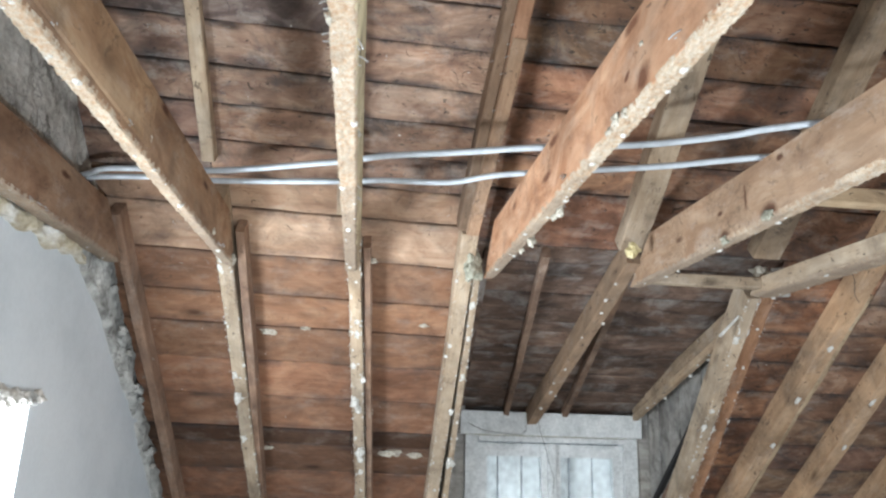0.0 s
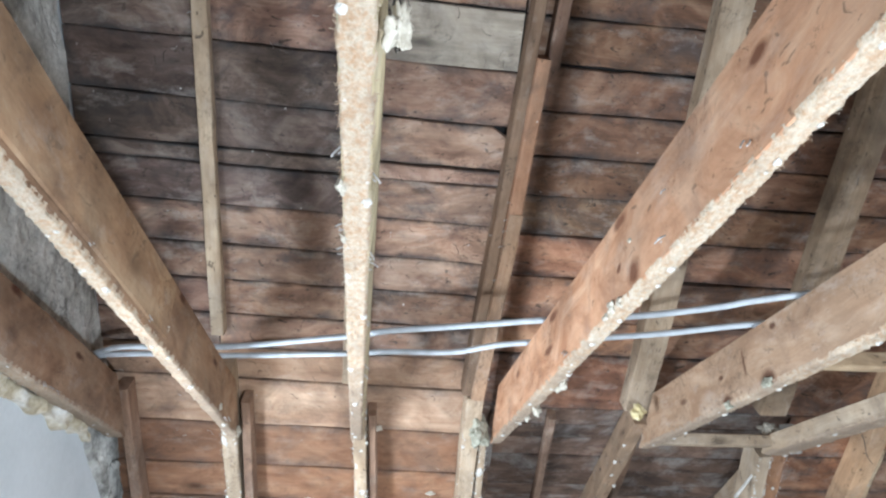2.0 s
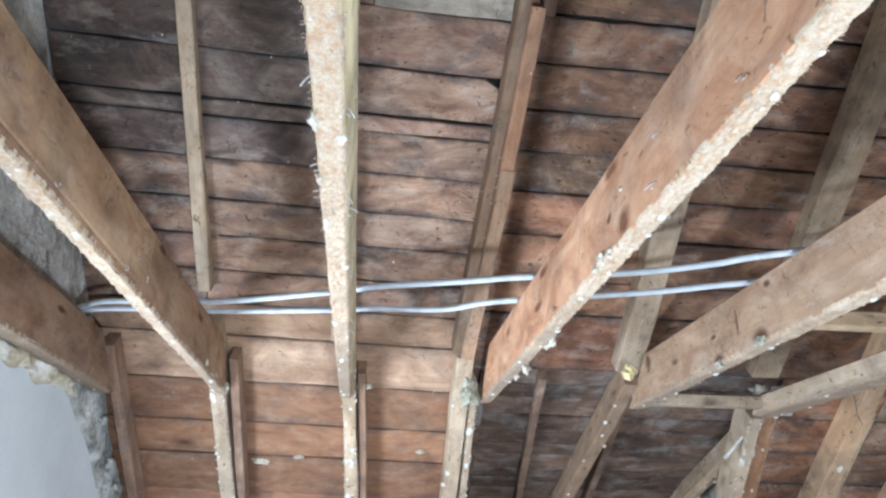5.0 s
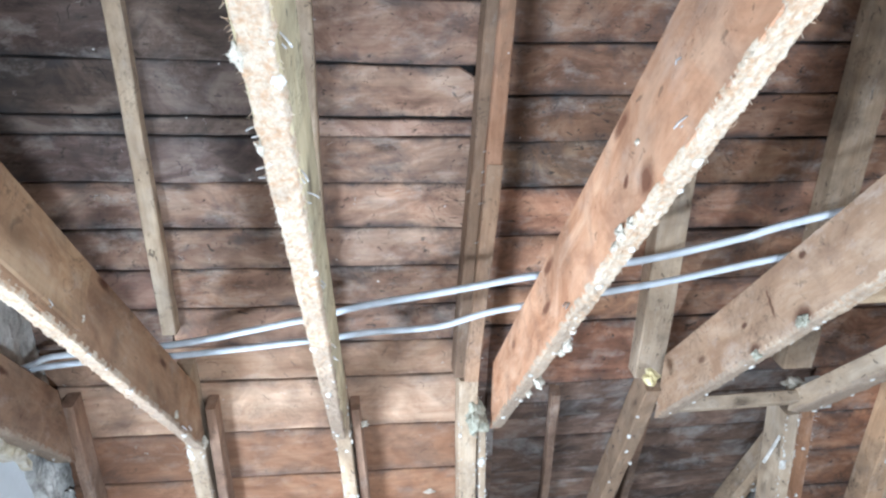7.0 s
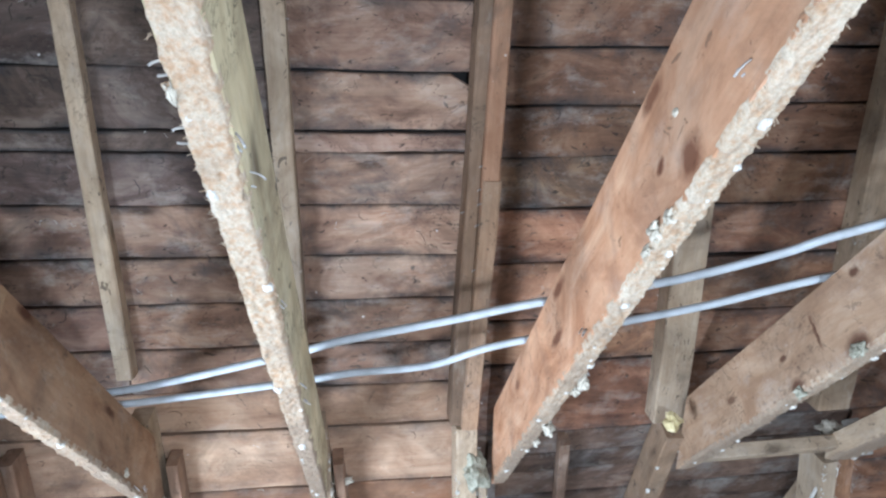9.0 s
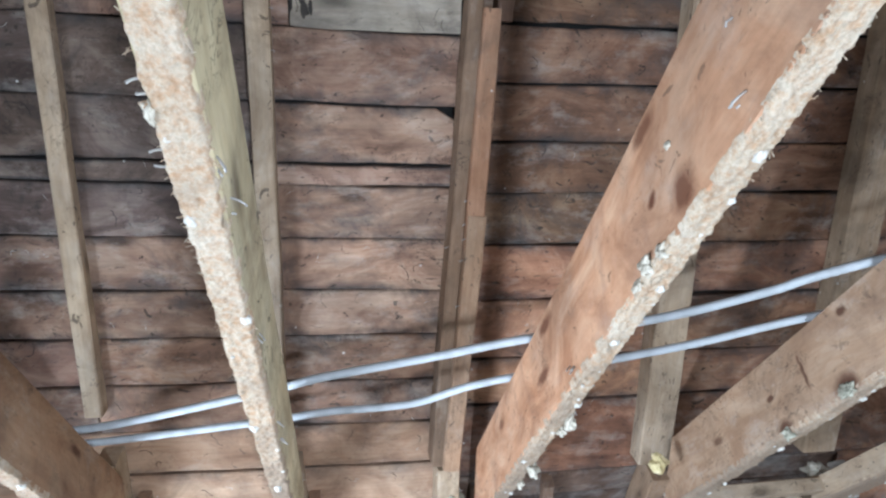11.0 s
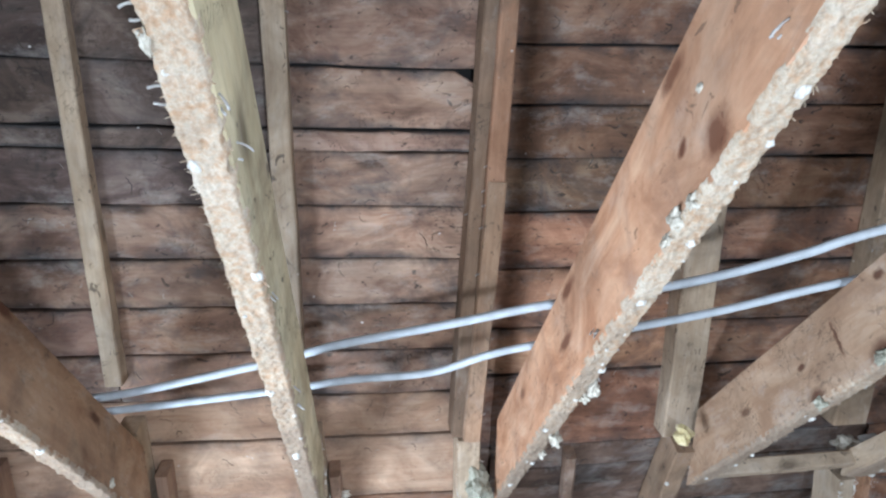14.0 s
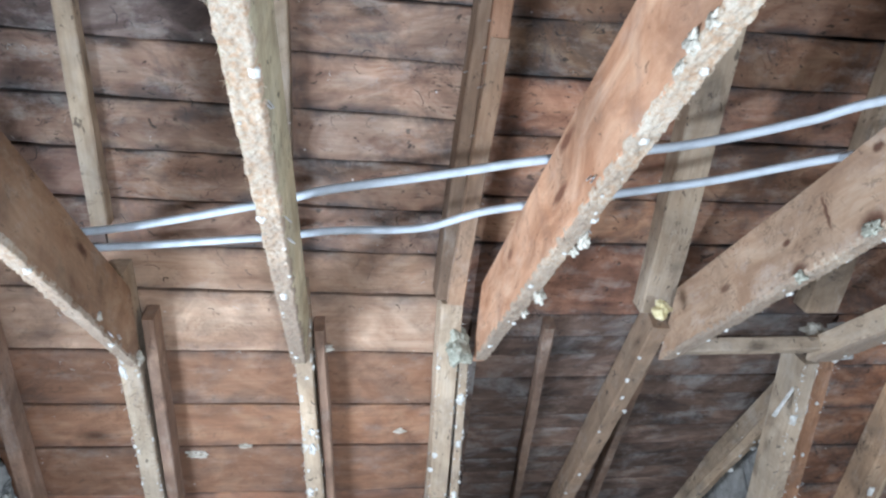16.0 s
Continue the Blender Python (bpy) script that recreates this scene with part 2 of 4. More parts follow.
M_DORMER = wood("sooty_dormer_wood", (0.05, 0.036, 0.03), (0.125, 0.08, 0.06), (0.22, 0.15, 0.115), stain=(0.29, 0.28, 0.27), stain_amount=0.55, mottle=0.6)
M_NEAR_BLACK = wood("near_black_boarding", (0.02, 0.018, 0.017), (0.045, 0.038, 0.034), (0.09, 0.075, 0.065), dust=0.15)
# floor out of view, its paleness added to bounce light up at the joists
M_FLOOR = wood("pale_bounce_floor_wood", (0.40, 0.36, 0.32), (0.52, 0.48, 0.43), (0.62, 0.58, 0.53), dust=0.8, stain_amount=0.3, damp=0.3)
M_PLASTER = mineral("painted_blue_grey_plaster", (0.50, 0.545, 0.58), (0.61, 0.65, 0.685), (0.66, 0.70, 0.73), 1.4, bump=0.08, dist=0.003, speck=0.12)
M_MORTAR = mineral("old_grey_mortar", (0.12, 0.115, 0.11), (0.44, 0.44, 0.42), (0.62, 0.62, 0.60), 8.0, bump=1.0, dist=0.012, crack=0.9)
m_, t_, b_ = nodes_of("plaster_residue")
tc_ = t_.nodes.new("ShaderNodeTexCoord")
big_, fine_, mid_, dirt_ = (nd(t_, "ShaderNodeTexNoise", Scale=sc, Detail=dt, Roughness=0.7) for sc, dt in ((13.0, 6.0), (260.0, 4.0), (95.0, 7.0), (6.0, 9.0)))
for n_ in (big_, fine_, mid_, dirt_):
    t_.links.new(tc_.outputs["Object"], n_.inputs["Vector"])
c_ = ramp(t_, mid_.outputs["Fac"], [(0.38, (0.45, 0.295, 0.185)), (0.47, (0.49, 0.37, 0.265)), (0.58, (0.52, 0.44, 0.345))])
c_ = mix(t_, c_, (0.60, 0.54, 0.45), ramp(t_, big_.outputs["Fac"], [(0.52, grey(0)), (0.68, grey(0.7))]))
# dirt deepened towards the far end, partly to offset the lamp's strength there
sx_ = t_.nodes.new("ShaderNodeSeparateXYZ")
t_.links.new(tc_.outputs["Object"], sx_.inputs[0])
far_dim_ = t_.nodes.new("ShaderNodeMapRange")
for i_, v_ in ((1, 3.2), (2, 4.4), (3, -0.06), (4, 0.26)):
    far_dim_.inputs[i_].default_value = v_
t_.links.new(sx_.outputs[0], far_dim_.inputs[0])
ad_ = t_.nodes.new("ShaderNodeMath")
t_.links.new(dirt_.outputs["Fac"], ad_.inputs[0])
t_.links.new(far_dim_.outputs[0], ad_.inputs[1])
c_ = mix(t_, c_, (0.25, 0.19, 0.145), ramp(t_, ad_.outputs[0], [(0.48, grey(0)), (0.72, grey(0.8))]))
c_ = mix(t_, c_, ramp(t_, fine_.outputs["Fac"], [(0.35, grey(0.68)), (0.6, grey(1.08))]), 0.6, "MULTIPLY")
t_.links.new(c_, b_.inputs["Base Color"])
b_.inputs["Roughness"].default_value = 0.95
b_.inputs["Specular IOR Level"].default_value = 0.1
bp_ = nd(t_, "ShaderNodeBump", Strength=1.0, Distance=0.005)
t_.links.new(mix(t_, mid_.outputs["Fac"], fine_.outputs["Fac"], 0.45), bp_.inputs["Height"])
t_.links.new(bp_.outputs[0], b_.inputs["Normal"])
M_CRUST = m_
M_LUMP = mineral("white_plaster_lump", (0.42, 0.39, 0.34), (0.55, 0.53, 0.49), (0.65, 0.64, 0.61), 40.0)
M_WOOL = mineral("dusty_mineral_wool", (0.36, 0.32, 0.25), (0.47, 0.43, 0.36), (0.56, 0.53, 0.46), 60.0, bump=0.4, dist=0.004)
M_TUFT = mineral("grey_green_wool", (0.20, 0.19, 0.145), (0.33, 0.325, 0.26), (0.45, 0.44, 0.37), 90.0, bump=0.6, dist=0.004)
M_FOAM = mineral("yellow_foam", (0.5, 0.41, 0.2), (0.62, 0.53, 0.3), (0.68, 0.6, 0.4), 60.0)
M_CONDUIT = plain("grey_plastic_conduit", (0.50, 0.54, 0.58), 0.55)
M_WIRE = plain("galvanised_wire", (0.42, 0.41, 0.40), 0.45, 0.3)
M_CABLE = plain("dark_thin_wire", (0.03, 0.03, 0.03), 0.6)
M_UNDERLAY = plain("black_roof_underlay", (0.012, 0.011, 0.011), 0.9)
M_WHITE = mineral("flaking_white_paint", (0.52, 0.54, 0.54), (0.68, 0.70, 0.70), (0.78, 0.79, 0.79), 12.0, bump=0.5)
M_SHUTTER = plain("grey_white_shutter_paint", (0.86, 0.88, 0.88), 0.7)

m_, t_, b_ = nodes_of("window_glass")
b_.inputs["Base Color"].default_value = (0.9, 0.94, 0.95, 1)
b_.inputs["Transmission Weight"].default_value, b_.inputs["Roughness"].default_value, b_.inputs["IOR"].default_value = 1.0, 0.05, 1.1
M_GLASS = m_


# ---- builders ----
def mesh_ob(name, verts, faces, mat, smooth=False):
    me = bpy.data.meshes.new(name)
    me.from_pydata([tuple(v) for v in verts], [], faces)
    bm = bmesh.new()
    bm.from_mesh(me)
    bmesh.ops.recalc_face_normals(bm, faces=bm.faces)
    bm.to_mesh(me)
    bm.free()
    if smooth:
        for p in me.polygons:
            p.use_smooth = True
    me.materials.append(mat)
    return new(name, me)


def under(ob, parent, label=""):
    ob.parent = parent
    if label:
        ob["label"] = label
    return ob


def thing(name, m, label, category, group="", kind=""):
    ob = new(name)
    ob.empty_display_size = 0.1
    ob.matrix_world = m
    return tagged(ob, label, category, group, kind)


def axes(p0, p1, up):
    """Local X from p0 to p1, local Z as near to up as it can be."""
    a, b = Vector(p0), Vector(p1)
    x = (b - a).normalized()
    y = Vector(up).cross(x).normalized()
    z = x.cross(y)
    m = Matrix((x, y, z)).transposed().to_4x4()
    m.translation = a
    return m, (b - a).length


def beam_data(length, w, d, cut0=0.0, cut1=0.0, wob=0.002, cham=0.004, step=0.07, seed=0.0):
    """A sawn stick along X, centred on Y, Z from -d to 0; cut0 and cut1 lean its ends."""
    n = max(2, int(length / step))
    V, F = [], []
    c = cham
    ring = [(-w / 2 + c, -d), (w / 2 - c, -d), (w / 2, -d + c), (w / 2, -c), (w / 2 - c, 0), (-w / 2 + c, 0), (-w / 2, -c), (-w / 2, -d + c)]
    for i in range(n + 1):
        f = i / n
        for j, (y, z) in enumerate(ring):
            x = f * length + (1 - f) * cut0 * z + f * cut1 * z
            q = Vector((x * 3.1 + seed * 7.3, j * 0.35, seed))
            nv = noise.noise_vector(q) * wob + noise.noise_vector(q * 6) * wob * 0.4
            V.append((x, y + nv.y, z + nv.z))
    for i in range(n):
        for j in range(8):
            a, b = i * 8 + j, i * 8 + (j + 1) % 8
            F.append((a, b, b + 8, a + 8))
    F.append(tuple(range(8)))
    F.append(tuple(n * 8 + k for k in range(8)))
    return V, F


def beam(name, p0, p1, w, d, mat, up=(0, 0, 1), parent=None, label="", category="", group="", tint=(1, 1, 1), **kw):
    m, length = axes(p0, p1, up)
    V, F = beam_data(length, w, d, **kw)
    ob = mesh_ob(name, V, F, mat)
    ob.color = (*tint, 1)
    ob.matrix_world = m
    if parent is not None:
        under(ob, parent, label)
        ob.matrix_parent_inverse = parent.matrix_world.inverted()
    else:
        tagged(ob, label, category, group)
    return ob


def slab(name, lo, hi, mat, kind="structure", label="", category="", parent=None):
    (x0, y0, z0), (x1, y1, z1) = lo, hi
    V = [(x, y, z) for x in (x0, x1) for y in (y0, y1) for z in (z0, z1)]
    F = [(0, 1, 3, 2), (4, 6, 7, 5), (0, 4, 5, 1), (2, 3, 7, 6), (0, 2, 6, 4), (1, 5, 7, 3)]
    ob = mesh_ob(name, V, F, mat)
    if parent is not None:
        return under(ob, parent, label)
    return tagged(ob, label, category, "", kind)


def prism(name, poly, axis, a, b, mat):
    """A polygon in the plane across an axis, drawn out from a to b along it."""
    def put(p, q):
        return (q, p[0], p[1]) if axis == "x" else (p[0], q, p[1])
    n = len(poly)
    V = [put(p, a) for p in poly] + [put(p, b) for p in poly]
    F = [tuple(range(n)), tuple(range(n, 2 * n))] + [(i, (i + 1) % n, n + (i + 1) % n, n + i) for i in range(n)]
    return mesh_ob(name, V, F, mat)


def blob_data(r, seed, squash=(1, 1, 1), rough=0.45, div=2):
    bm = bmesh.new()
    bmesh.ops.create_icosphere(bm, subdivisions=div, radius=1)
    for v in bm.verts:
        k = 1 + rough * (noise.noise(v.co * 1.7 + Vector((seed, 0, 0))) + 0.5 * noise.noise(v.co * 4.3 + Vector((0, seed, 0))))
        v.co = Vector((v.co.x * squash[0], v.co.y * squash[1], v.co.z * squash[2])) * r * k
    V = [v.co.copy() for v in bm.verts]
    F = [tuple(v.index for v in f.verts) for f in bm.faces]
    bm.free()
    return V, F


def tube_data(pts, r, sides=8, ribs=0.0):
    V, F = [], []
    pts = [Vector(p) for p in pts]
    n = len(pts)
    for i, p in enumerate(pts):
        d = (pts[min(i + 1, n - 1)] - pts[max(i - 1, 0)]).normalized()
        s = d.cross(Vector((0.13, 0.31, 1))).normalized()
        u = s.cross(d)
        k = r * (1 + (ribs if i % 2 else 0))
        for j in range(sides):
            a = 2 * math.pi * j / sides
            V.append(p + s * math.cos(a) * k + u * math.sin(a) * k)
    for i in range(n - 1):
        for j in range(sides):
            a, b = i * sides + j, i * sides + (j + 1) % sides
            F.append((a, b, b + sides, a + sides))
    F.append(tuple(range(sides)))
    F.append(tuple((n - 1) * sides + k for k in range(sides)))
    return V, F


# ---- setting ----
KNEE_Y, KNEE_Z = 4.5, roof_z(4.5)
REAR_Y = 2 * RIDGE_Y - KNEE_Y
RIDGE_Z = roof_z(RIDGE_Y)
slab("floor", (WALL_X - 0.3, REAR_Y, -0.2), (END_X, KNEE_Y, 0), M_FLOOR, label="unseen attic floorboards kept pale to bounce light", category="floor")


def gable(name, x0, x1, mat, holes, label):
    """A gable wall from x0 to x1 built round its window openings: (ya, yb, za, zb)."""
    ys = sorted({REAR_Y, KNEE_Y, RIDGE_Y, *[h[0] for h in holes], *[h[1] for h in holes]})
    top = lambda y: RIDGE_Z + 0.05 - PITCH * abs(y - RIDGE_Y)
    V, F = [], []
    def block(ya, yb, za0, za1, zb0, zb1):
        k = len(V)
        for x in (x0, x1):
            V.extend([(x, ya, za0), (x, yb, zb0), (x, yb, zb1), (x, ya, za1)])
        F.extend([(k, k + 1, k + 2, k + 3), (k + 4, k + 5, k + 6, k + 7), (k, k + 1, k + 5, k + 4), (k + 1, k + 2, k + 6, k + 5), (k + 2, k + 3, k + 7, k + 6), (k + 3, k, k + 4, k + 7)])
    for ya, yb in zip(ys, ys[1:]):
        hole = [h for h in holes if h[0] <= ya and yb <= h[1]]
        if hole:
            block(ya, yb, 0, hole[0][2], 0, hole[0][2])
            block(ya, yb, hole[0][3], top(ya), hole[0][3], top(yb))
        else:
            block(ya, yb, 0, top(ya), 0, top(yb))
    return tagged(mesh_ob(name, V, F, mat), label, "wall", "", "structure")


GW = [(1.5, 2.36, 0.75, 1.665)]
gable("wall_west", WALL_X - 0.32, WALL_X, M_PLASTER, GW, "blue-grey plastered gable wall with a bright window opening")
# unseen closing wall; its openings only hold the added east lamps
gable("wall_east", END_X, END_X + 0.3, M_PLASTER, [(0.75, 1.85, 0.7, 1.9), (-1.65, -0.55, 0.7, 1.9)], "plain plastered gable wall")
slab("wall_north", (WALL_X, KNEE_Y, 0), (END_X, KNEE_Y + 0.25, KNEE_Z), M_PLASTER, label="low plastered knee wall", category="wall")
slab("wall_south", (WALL_X, REAR_Y - 0.25, 0), (END_X, REAR_Y, KNEE_Z), M_PLASTER, label="low plastered knee wall", category="wall")
ob = prism("roof_rear", [(REAR_Y, KNEE_Z), (RIDGE_Y, RIDGE_Z), (RIDGE_Y, RIDGE_Z + 0.1), (REAR_Y, KNEE_Z + 0.1)], "x", WALL_X, END_X, M_BOARD)
tagged(ob, "brown board underside of the rear roof slope", "roof", "", "structure")

# front roof slope: underlay with the dormer left open, boards as pieces
DX0, DX1, DY0, DY1 = 0.50, 1.71, 2.66, 4.10
roof = thing("roof", ROOF.copy(), "old brown sheathing boards on a pitched attic roof", "roof", "", "structure")


def underlay(xa, xb, ya, yb):
    V = [(x, rv(y), n) for x in (xa, xb) for y in (ya, yb) for n in (0.034, 0.06)]
    F = [(0, 1, 3, 2), (4, 6, 7, 5), (0, 4, 5, 1), (2, 3, 7, 6), (0, 2, 6, 4), (1, 5, 7, 3)]
    o = mesh_ob("underlay", V, F, M_UNDERLAY)
    under(o, roof, "black roofing underlay")


underlay(WALL_X - 0.4, DX0, RIDGE_Y - 0.1, KNEE_Y + 0.3)
underlay(DX0, DX1, RIDGE_Y, DY0)
underlay(DX1, END_X, RIDGE_Y, KNEE_Y + 0.3)
BOARD_SEED = [0]


def board(xa, xb, ya, yb, tint, chip=False, mat=None, tilt=0.0):
    """One sheathing board in the roof's frame, with wandering edges and a slight cup."""
    BOARD_SEED[0] += 1
    s = BOARD_SEED[0] * 1.37
    rnd = random.Random(BOARD_SEED[0])
    va, vb = rv(ya) + rnd.uniform(0.001, 0.004), rv(yb) - rnd.uniform(0.001, 0.0055)
    L, W = xb - xa, vb - va
    n = max(3, int(L / 0.05))
    t0 = rnd.uniform(-0.007, 0.001)
    V, F = [], []
    for i in range(n + 1):
        x = L * i / n
        ea = noise.noise(Vector((x * 4 + s, 0.3, s))) * 0.005 + noise.noise(Vector((x * 17, 0.9, s))) * 0.003
        eb = noise.noise(Vector((x * 4 + s, 5.3, s))) * 0.005 + noise.noise(Vector((x * 17, 7.9, s))) * 0.003
        cup = 0.0025 * noise.noise(Vector((x * 2, 2.0, s)))
        if chip and i == n:
            ea += 0.03
        sk = tilt * (xa + x - 0.2)
        for v, z in ((ea, t0 + 0.003), (ea + 0.004, t0), (ea + W * 0.2, t0), (W / 2, t0 + cup), (W * 0.8 + eb, t0), (W + eb - 0.004, t0), (W + eb, t0 + 0.003), (W + eb, 0.022), (ea, 0.022)):
            V.append((x, v + sk, z))
    for i in range(n):
        for j in range(9):
            a, b = i * 9 + j, i * 9 + (j + 1) % 9
            F.append((a, b, b + 9, a + 9))
    F.append(tuple(range(9)))
    F.append(tuple(n * 9 + k for k in range(9)))
    o = mesh_ob("board", V, F, mat or M_BOARD)
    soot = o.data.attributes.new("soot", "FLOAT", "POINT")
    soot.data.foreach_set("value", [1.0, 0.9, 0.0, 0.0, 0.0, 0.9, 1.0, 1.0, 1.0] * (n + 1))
    o.color = (*tint, 1)
    o.location = (xa, va, 0)
    under(o, roof)
    return o


def tint_at(y, rnd, x=0.0):
    """Greyer and darker towards the ridge, redder towards the eaves."""
    k = rnd.uniform(0.82, 1.15)
    if y > 2.75:
        c = (0.92, 0.83, 0.77)
    elif y > 2.55:
        c = (1.3, 1.28, 1.2)
    elif y > 2.0:
        c = (1.0, 0.98, 0.98)
    else:
        c = (0.9, 0.9, 0.9)
    return tuple(v * k * rnd.uniform(0.97, 1.03) for v in c)


def upwards(first):
    ys, y, r = [], first, random.Random(5)
    while y > RIDGE_Y + 0.15:
        y -= r.uniform(0.10, 0.15)
        ys.insert(0, max(y, RIDGE_Y))
    return ys


SEAM_A = upwards(1.41) + [1.41, 1.545, 1.683, 1.818, 1.934, 1.976, 2.082, 2.192, 2.293, 2.396, 2.50, 2.606, 2.762, 2.915, 3.045, 3.20, 3.375, 3.545, 3.63, 3.79, 3.97, 4.15, 4.35, 4.6]
SEAM_B = upwards(1.44) + [1.44, 1.553, 1.663, 1.772, 1.887, 1.992, 2.104, 2.225, 2.36, 2.47, 2.66]
SEAM_C = SEAM_B + [2.82, 2.96, 3.10, 3.25, 3.40, 3.55, 3.7, 3.86, 4.02, 4.18, 4.34, 4.5, 4.65]
rnd = random.Random(11)
for i, (ya, yb) in enumerate(zip(SEAM_A, SEAM_A[1:])):
    joints = [WALL_X + 0.004, 0.43]
    if ya < 2.5:
        joints.insert(1, -0.51)
    if ya < 2.2 and abs(ya - 1.545) > 0.01:
        joints.insert(2, -0.05)
    if abs(ya - 3.545) < 0.01:
        joints.insert(-1, 0.02)
    elif abs(ya - 1.545) < 0.01:
        joints.insert(-1, 0.018)
    for xa, xb in zip(joints, joints[1:]):
        t = tint_at(ya, rnd, (xa + xb) / 2)
        if abs(ya - 1.545) < 0.01 and xb > 0.3:
            t = (1.2, 1.09, 0.96)
        elif -0.55 < xa < -0.5 and ya < 2.2:
            t = tuple(v * q * 1.0 for v, q in zip(t, (0.97, 1.0, 1.04)))
        elif xb < -0.5 and ya < 2.5:
            t = tuple(v * 0.85 * q for v, q in zip(t, (0.97, 1.0, 1.04)))
        elif xa > -0.1 and 1.6 < ya < 2.5:
            k = 1.22 if ya > 1.9 else 1.1
            t = tuple(v * k * q for v, q in zip(t, (1.0, 1.03, 1.06)))
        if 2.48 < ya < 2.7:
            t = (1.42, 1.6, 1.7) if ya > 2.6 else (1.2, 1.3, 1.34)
        if abs(ya - 3.545) < 0.01:
            t = (0.24, 0.22, 0.21)
        elif abs(ya - 3.63) < 0.01:
            t = (0.5, 0.46, 0.44)
        board(xa + 0.002, xb - 0.002, ya, yb, t, chip=abs(ya - 1.818) < 0.01 and xb > 0.3, mat=M_GREYWOOD if abs(ya - 1.545) < 0.01 and xb > 0.3 else M_BOARD_LOW if ya > 2.48 else M_BOARD_DARK if xb < 0.0 and ya < 2.05 else None, tilt=0.025)
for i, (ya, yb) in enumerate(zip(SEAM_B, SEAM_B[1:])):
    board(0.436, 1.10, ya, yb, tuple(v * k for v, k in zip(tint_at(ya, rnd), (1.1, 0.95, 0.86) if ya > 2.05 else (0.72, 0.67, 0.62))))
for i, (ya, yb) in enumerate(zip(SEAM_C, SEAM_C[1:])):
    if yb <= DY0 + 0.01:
        # the far bay's shade is put into this lowered, redder tint
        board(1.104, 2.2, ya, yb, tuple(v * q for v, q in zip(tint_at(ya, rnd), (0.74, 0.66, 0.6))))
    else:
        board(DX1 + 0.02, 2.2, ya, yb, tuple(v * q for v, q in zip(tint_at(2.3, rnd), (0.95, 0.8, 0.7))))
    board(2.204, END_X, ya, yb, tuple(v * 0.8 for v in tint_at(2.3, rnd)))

# ---- rafters ----
RD = 0.10


def rpt(x, y, n=0.0):
    return ROOF @ Vector((x, rv(y), n))


RN = (0, SN, CS)


def rafter(xa, ya, xb, yb, w, d, mat, label, name="rafter", tint=(1, 1, 1), seed=0.0, n=-0.003, group="roof rafters", wob=0.003, lumps=0, nails=3, dabs=()):
    """A rafter under the boards: its timber, the nails that stick out of it and the plaster left on it."""
    m, length = axes(rpt(xa, ya, n), rpt(xb, yb, n), RN)
    root = thing(name, m, label, "batten" if name == "batten" else "rafter", group)
    V, F = beam_data(length, w, d, wob=wob, seed=seed)
    o = mesh_ob("timber", V, F, mat)
    o.color = (*tint, 1)
    under(o, root)
    r = random.Random(int(seed * 13) + 3)
    for k in range(int(lumps * 0.7)):
        V, F = blob_data(r.choice((0.004, 0.005, 0.006, 0.011)), r.random() * 60, (r.uniform(1, 2.2), 1, 0.6), 1.1, 2)
        o = mesh_ob("plaster_lump", V, F, M_LUMP)
        o.location = (r.uniform(0.02, min(length, 2.0)), r.choice((-0.48, 0.48, 0.3, -0.1)) * w, -d - 0.001)
        under(o, root, "white plaster lump")
    for yd, size in dabs:
        V, F = blob_data(size, r.random() * 60, (1.5, 0.8, 0.7), 1.0, 3)
        o = mesh_ob("plaster_lump", V, F, M_LUMP)
        o.location = ((yd - ya) / CS, r.uniform(-0.25, 0.25) * w, -d - 0.002)
        under(o, root, "white plaster lump")
    if lumps:
        FV, FF = [], []
        for k in range(lumps * 11):
            x = r.uniform(0.0, min(length, 2.0))
            if noise.noise(Vector((x * 7, seed, 0.5))) < -0.12:
                continue
            side = r.choice((-1, 1))
            tv, tf = blob_data(r.uniform(0.0012, 0.0045), r.random() * 90, (r.uniform(0.6, 2.0), r.uniform(0.5, 1.2), r.uniform(0.5, 1.6)), 1.2, 1)
            c = Vector((x, side * w * r.uniform(0.3, 0.53), -d + r.uniform(-0.002, 0.012) * (r.random() < 0.4)))
            b0 = len(FV)
            FV.extend(q + c for q in tv)
            FF.extend(tuple(i + b0 for i in f) for f in tf)
        for k in range(lumps * 7):
            p = [Vector((r.uniform(0.0, min(length, 2.0)), r.choice((-1, 1)) * w * 0.49, -d + 0.001))]
            d0 = Vector((r.uniform(-1, 1), math.copysign(r.uniform(0.2, 1), p[0].y), -r.uniform(0, 1))).normalized()
            for _ in range(2):
                p.append(p[-1] + (d0 + Vector((r.gauss(0, 0.4), r.gauss(0, 0.4), r.gauss(0, 0.4)))) * r.uniform(0.002, 0.006))
            tv, tf = tube_data(p, r.uniform(0.0004, 0.0009), 3)
            b0 = len(FV)
            FV.extend(tv)
            FF.extend(tuple(i + b0 for i in f) for f in tf)
        tagged(under(mesh_ob("plaster_flake", FV, FF, M_LUMP), root, "ragged flakes of white plaster"), kind="stuff")
    for k in range(nails):
        p = Vector((r.uniform(0.1, length * 0.9), r.choice((-1, 1)) * w / 2 * 0.9, -d + r.uniform(0.0, 0.03)))
        V, F = tube_data([p, p + Vector((0.003, math.copysign(0.012, p.y), -0.008))], 0.0016, 5)
        under(mesh_ob("nail", V, F, M_WIRE), root, "protruding bent nail")
    return root


